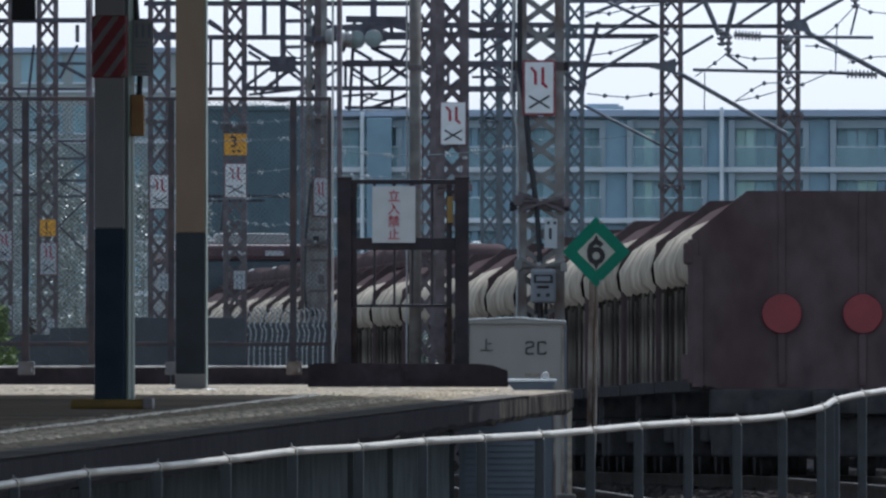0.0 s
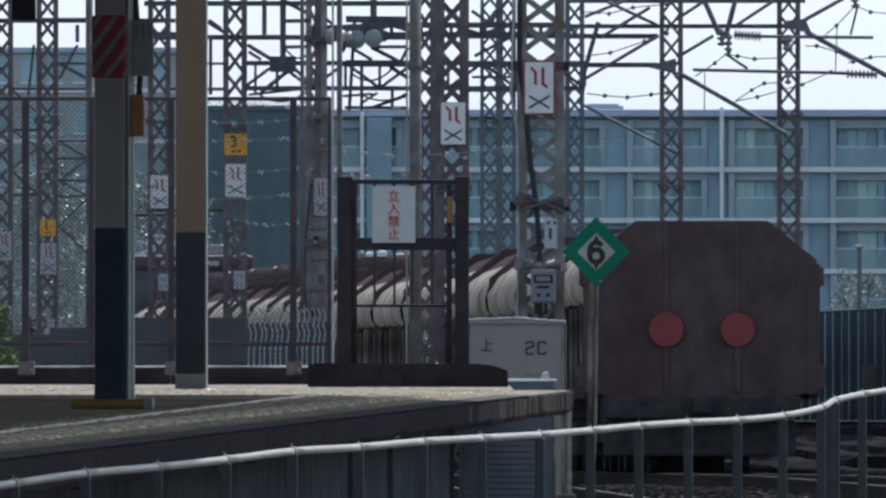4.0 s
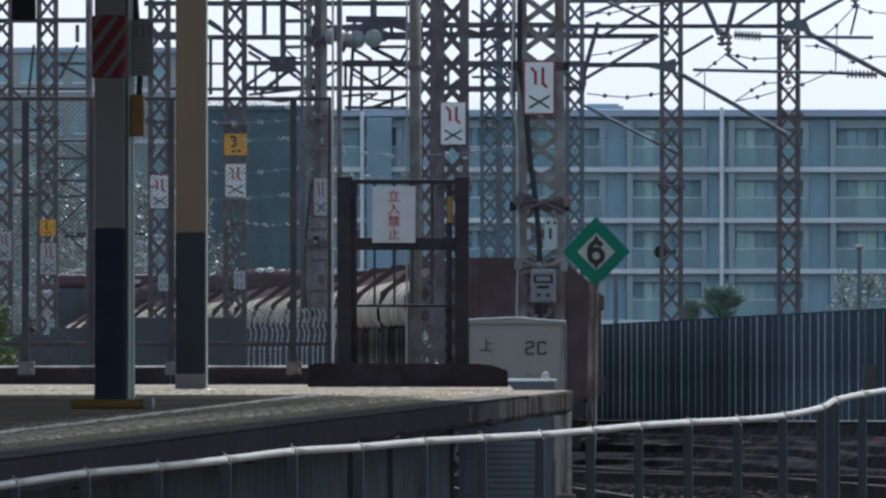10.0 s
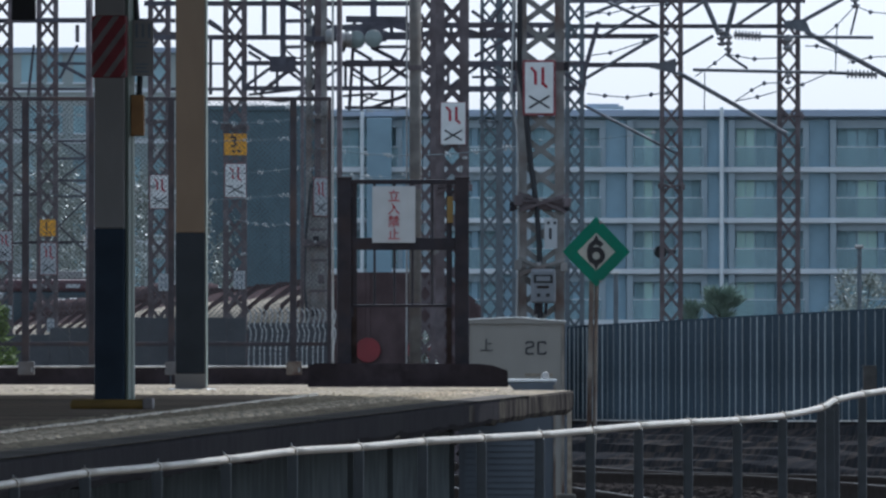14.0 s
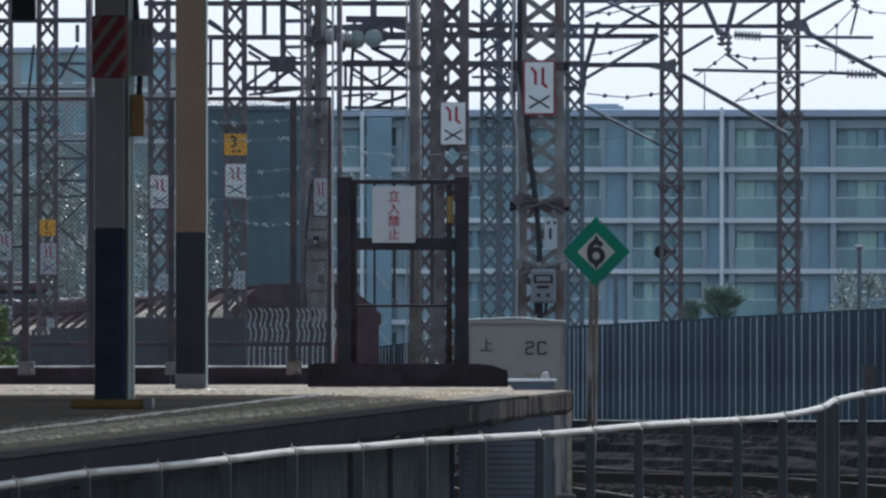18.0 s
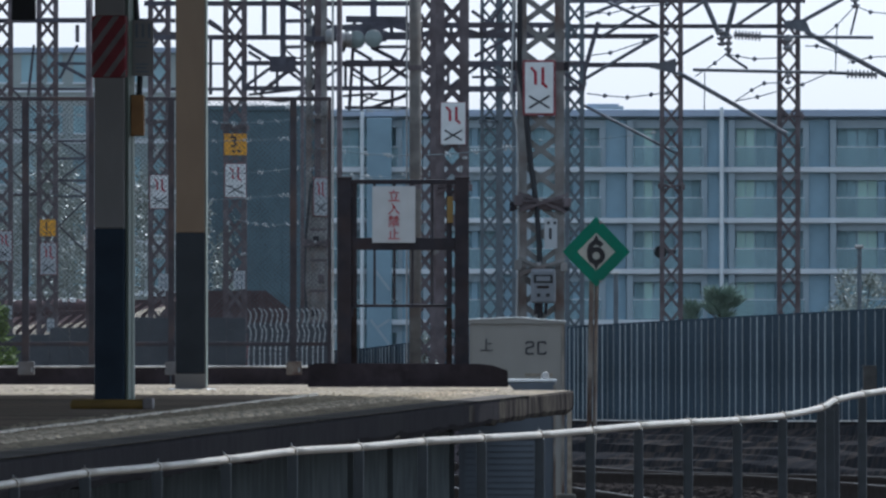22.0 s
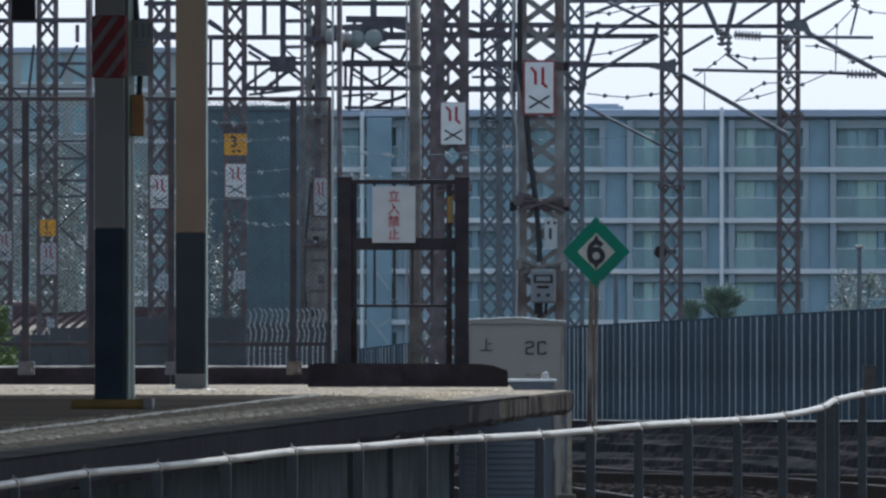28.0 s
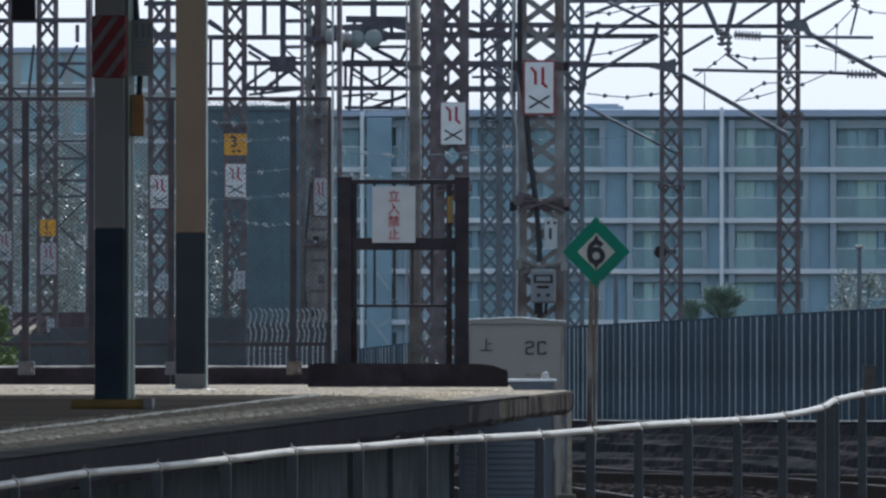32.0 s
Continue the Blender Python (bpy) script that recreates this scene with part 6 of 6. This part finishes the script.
# ---- buildings ----
def apartment_block():
    s = 31.0
    D = 35929.0 / s
    t = thing("apartment_building", ((560 - 784) / s, D, -3.0), "long apartment building tinted with blue haze, with glass-fronted balconies", "building")
    x = lambda px: (px - 560) / s
    z = lambda py: 1.5 + (560 - py) / s + 3.0
    xr = x(1820)
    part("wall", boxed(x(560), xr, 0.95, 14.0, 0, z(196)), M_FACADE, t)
    part("roof", boxed(x(552), xr + 0.3, -0.4, 14.3, z(207), z(194), 0.05), M_ROOF, t, "pale projecting roof edge")
    part("roof_plant_room", boxed(x(1040), x(1096), 3, 9, z(194) + 0.01, z(183)), M_ROOF, t)
    part("roof_plant_room", boxed(x(1048), x(1104), 2, 2.9, z(194) + 0.01, z(187.5)), M_FRAMEGREY, t)
    floors = (300, 390, 480, 570, 660)
    for py in floors:
        part("balcony_slab", boxed(x(560), xr, -0.25, 0.94, z(py + 5), z(py - 4), 0.03), M_SLAB, t, "pale balcony edge")
    proto = {}
    def piece(name, key, bm_maker, material, m):
        if key in proto:
            return again(proto[key], name, m, t)
        o = part(name, bm_maker(), material, t)
        o.matrix_basis = m
        proto[key] = o
        return o
    tops = (208,) + floors[:-1]
    for ux in (532, 712, 892, 1072, 1252, 1432, 1612):
        for fi, pt in enumerate(tops):
            zb = z(floors[fi]) + 0.14
            hh = z(pt + 5) - zb
            def at(pxx, y=0.0):
                return pose(x(pxx), y, zb)
            if ux + 18 > 562:
                piece("pier", ("pier", fi == 0), lambda: boxed(0, 36 / s, 0.35, 0.94, 0, hh), M_PIERHAZE, at(ux))
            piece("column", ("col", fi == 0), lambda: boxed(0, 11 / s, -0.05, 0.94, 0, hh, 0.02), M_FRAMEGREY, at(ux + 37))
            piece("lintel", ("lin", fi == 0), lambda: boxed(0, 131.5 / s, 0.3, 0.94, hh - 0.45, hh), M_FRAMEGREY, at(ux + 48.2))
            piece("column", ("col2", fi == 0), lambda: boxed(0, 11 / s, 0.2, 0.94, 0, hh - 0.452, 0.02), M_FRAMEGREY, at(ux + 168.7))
            piece("party_wall", ("party", fi == 0), lambda: boxed(0, 12 / s, 0.5, 0.94, 0, hh - 0.452, 0.02), M_PIERHAZE, at(ux + 122))
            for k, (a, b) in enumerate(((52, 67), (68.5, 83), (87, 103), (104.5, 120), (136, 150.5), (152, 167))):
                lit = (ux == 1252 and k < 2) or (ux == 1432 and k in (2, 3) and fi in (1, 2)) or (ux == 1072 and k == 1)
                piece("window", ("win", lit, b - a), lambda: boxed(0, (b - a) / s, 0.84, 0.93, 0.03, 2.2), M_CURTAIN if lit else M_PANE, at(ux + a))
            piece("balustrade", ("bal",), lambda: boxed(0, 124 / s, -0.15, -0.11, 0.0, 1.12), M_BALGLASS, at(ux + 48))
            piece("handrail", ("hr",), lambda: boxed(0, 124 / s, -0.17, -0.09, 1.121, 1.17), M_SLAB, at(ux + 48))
    part("stair_tower", boxed(x(649), x(693), -0.75, 0.28, 0.2, z(209), 0.03), M_PIERHAZE, t, "plain stair tower tinted with blue haze")
    for a, b, c, d in ((656, 566, 690, 612), (662, 476, 690, 514), (690, 566, 668, 580)):
        part("stair_stringer", barred((x(a), -0.78, z(b)), (x(c), -0.78, z(d)), 0.05, 0.16), M_FRAMEGREY, t, "pale slanting stair stringer")
    for px in (1277, 641):
        part("downpipe", boxed(x(px - 3.5), x(px + 3.5), -0.5, -0.26, 0.2, z(190), 0.04), M_FIN, t, "pale vertical fin")
    return t


def left_buildings():
    s = 33.0
    D = 35929.0 / s
    t = thing("apartment_building", ((-120 - 784) / s, D, -3.0), "haze-tinted teal-grey block with few windows behind the masts", "building")
    x = lambda px: (px + 120) / s
    z = lambda py: 1.5 + (560 - py) / s + 3.0
    part("wall", boxed(0, x(330), 0, 12, 0, z(92)), M_TEAL, t)
    part("roof", boxed(-0.3, x(333), -0.3, 12.3, z(94), z(84), 0.05), M_ROOF, t)
    for py in (160, 250, 340, 430, 520):
        part("band_course", boxed(0, x(330), -0.12, -0.003, z(py + 4), z(py - 4)), M_SLAB, t)
        for px in range(-100, 320, 46):
            w = part("window", boxed(x(px), x(px + 26), -0.05, -0.004, z(py - 14), z(py - 62)), M_PANE, t)
            part("sill", boxed(x(px - 2), x(px + 28), -0.14, -0.004, z(py - 11), z(py - 14)), M_SLAB, w)
    s2 = 30.0
    b = thing("warehouse", ((225 - 784) / s2, 35929.0 / s2, -3.0), "plain hall with a flat roof, tinted with blue haze", "building")
    x = lambda px: (px - 225) / s2
    z = lambda py: 1.5 + (560 - py) / s2 + 3.0
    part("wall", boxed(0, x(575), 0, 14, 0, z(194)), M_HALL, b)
    part("roof", boxed(-0.2, x(578), -0.3, 14.3, z(196), z(187), 0.05), M_TEALDARK, b)
    for i in range(9):
        part("cladding_joint", boxed(x(232 + i * 38), x(234 + i * 38), -0.04, -0.003, 0, z(206)), M_TEALDARK, b)
    for py in (300, 400):
        part("band_course", boxed(0, x(575), -0.06, -0.003, z(py + 3), z(py - 3)), M_HALL, b)


# ---- plants ----
def leafy(name, at, r, h, n, label, category, material, trunk_h=0.6, seed=1, leaf=0.12, spiky=False):
    base = ground_z(at[1]) - 0.03
    trunk_h += at[2] - base
    t = thing(name, (at[0], at[1], base), label, category)
    rng = random.Random(seed)
    bm = bmesh.new()
    bar(bm, (0, 0, 0), (0.03, 0, trunk_h + h * 0.3), 0.05 + 0.05 * r, None, 7)
    for k in range(6):
        a = rng.uniform(0, 6.28)
        bar(bm, (0.0, 0, trunk_h - 0.1 + 0.05 * k), (math.cos(a) * r * 0.6, math.sin(a) * r * 0.6, trunk_h + h * rng.uniform(0.3, 0.8)), 0.012, None, 5)
    part("trunk", bm, M_BARK, t)
    bm = bmesh.new()
    clumps = [(rng.uniform(-1, 1), rng.uniform(-1, 1), rng.uniform(0.0, 1), rng.uniform(0.25, 0.45)) for _ in range(16)]
    for i in range(n):
        cx, cy, cz, cr = clumps[i % 16]
        if cx * cx + cy * cy > 1:
            cx, cy = cx * 0.7, cy * 0.7
        lim = math.sqrt(max(0.05, 1 - (cz - 0.35) ** 2 * 1.6))
        d = Vector((rng.gauss(0, 1), rng.gauss(0, 1), rng.gauss(0, 1))).normalized() * cr * rng.random() ** 0.4
        p = Vector(((cx * lim + d.x) * r * 0.8, (cy * lim + d.y) * r * 0.8, trunk_h + (cz + d.z * 0.6) * h * 0.85))
        u = Vector((rng.uniform(-1, 1), rng.uniform(-1, 1), rng.uniform(-0.4, 1) + (1.2 if spiky else 0))).normalized()
        if spiky:                                     # fronds flaring out of a narrow foot
            spread = 0.5 + 0.65 * (p.z - trunk_h) / h
            p.x, p.y = p.x * spread, p.y * spread
            u = (u + Vector((p.x, p.y, 0)) * 1.6 / r).normalized()
        v = u.cross(Vector((rng.uniform(-1, 1), rng.uniform(-1, 1), rng.uniform(-1, 1)))).normalized()
        L, w = leaf * rng.uniform(0.7, 1.4), leaf * (0.16 if spiky else 0.4)
        q = [bm.verts.new(p), bm.verts.new(p + u * L * 0.5 + v * w * 0.5), bm.verts.new(p + u * L), bm.verts.new(p + u * L * 0.5 - v * w * 0.5)]
        bm.faces.new(q)
    part("crown", bm, material, t)
    return t


def build_plants():
    leafy("shrub", (6.112, 449.128, 1.188), 0.48, 0.75, 1300, "hazy green shrub behind the sheet fence", "shrub", M_LEAF, 0.15, 3, 0.26, True)
    leafy("shrub", (5.475, 449.128, 1.125), 0.18, 0.5, 380, "small green shrub behind the sheet fence", "shrub", M_LEAF, 0.15, 4, 0.22, True)
    leafy("tree", (10.586, 513.289, 0.357), 1.2, 1.6, 2600, "loose silvery tree behind the sheet fence", "tree", M_LEAFPALE, 0.7, 5, 0.12)
    leafy("tree", (-5.013, 224.564, 0.594), 0.3, 0.95, 2000, "low bright green bush beyond the platform fence", "bush", M_LEAFBRIGHT, 0.2, 6, 0.1)
    leafy("tree", (-12.067, 598.837, -2.0), 2.3, 8.2, 11000, "silvery leafy tree behind the masts", "tree", M_LEAFPALE, 1.0, 7, 0.16)
    leafy("tree", (-10.9, 589.02, -2.0), 1.2, 7.0, 4000, "slim silvery tree behind the masts", "tree", M_LEAFPALE, 0.8, 9, 0.15)
    leafy("tree", (-6.763, 608.987, -2.0), 0.9, 6.6, 1500, "tall sparse silvery tree before the hall", "tree", M_LEAFPALE, 0.8, 10, 0.15)
    leafy("tree", (-8.9, 598.837, -2.0), 1.3, 7.6, 5000, "silvery leafy tree behind the masts", "tree", M_LEAFPALE, 1.0, 8, 0.16)


def build_weeds():
    leafy("weed", (-0.205, 262.0, 0.72), 0.12, 0.62, 420, "pale straggling weeds at the foot of a mast", "weeds", M_LEAFPALE, 0.05, 12, 0.07)


def build_small_posts():
    s = 80.0
    p = thing("lamp_post", ((1090 - 784) / s, 35929.0 / s, 1.5 + (560 - 640) / s), "slim dark post behind the fence, its top glint a white cap", "post")
    part("shaft", barred((0, 0, -2.2), (0, 0, 155 / s), 0.055, None, 10), M_MASTFAR, p)
    # white cap paints the glint on the post top
    part("cap", boxed(-0.09, 0.09, -0.08, 0.08, 155 / s, 160 / s, 0.01), M_WHITE, p)
    p = thing("lamp_post", ((1521 - 784) / s, 35929.0 / s, 1.5 + (560 - 640) / s), "slim grey lamp post behind the fence", "post")
    part("shaft", barred((0, 0, -2.2), (0, 0, 200 / s), 0.05, None, 10), M_MASTFAR, p)
    part("lamp_head", boxed(-0.1, 0.1, -0.1, 0.3, 200 / s, 206 / s, 0.02), M_GALV, p)
    sg = thing("round_signal", ((1168 - 784) / 91.7, 35929.0 / 92 + 0.3, 1.5 + (560 - 446) / 92), "small round black signal on the mast", "signal")
    part("backplate", revolve(bmesh.new(), [(0.12, 0.0), (0.13, -0.02), (0.12, -0.04)], 18, "y"), M_BLACK, sg)
    part("arm", boxed(0.05, 0.3, 0.0, 0.05, -0.03, 0.03), M_BLACK, sg)


build_ground()
build_track("track_1", 0.0, 60.0, 620.0, "ballasted railway track with worn steel rails")
build_track("track_2", -4.2, 60.0, 420.0, "second ballasted railway track")
build_stones()
build_platform()
build_grit()
build_canopy()
build_columns()
build_column_fittings()
build_marks()
build_gate_and_fence()
build_cabinets()
build_stop_sign()
build_railing()
build_masts()
build_gantries()
build_overhead()
build_floodlights()
build_clutter()
build_sheet_fence()
build_bank()
build_picket_fence()
apartment_block()
left_buildings()
build_plants()
build_weeds()
build_small_posts()
WAGONS, LOCO = build_train()


def motions():
    """The train draws away along the line."""
    times = [0.5 * i for i in range(65)]
    # smooth tail position
    def tail(t):
        return smooth_table(TAIL_T, TAIL_Y, t)
    rows = [[] for _ in WAGONS]
    loco_rows = []
    for t in times:
        s0 = float(np.interp(tail(t), ARC_Y, ARC_S))
        for i in range(len(WAGONS)):
            rows[i].append((t, on_track(s0 + 4.66 + PITCH * i, 2.9)))
        loco_rows.append((t, on_track(s0 + PITCH * len(WAGONS) + 8.2, 5.2)))
    for w, r in zip(WAGONS, rows):
        walk(w, r)
    walk(LOCO, loco_rows)


motions()
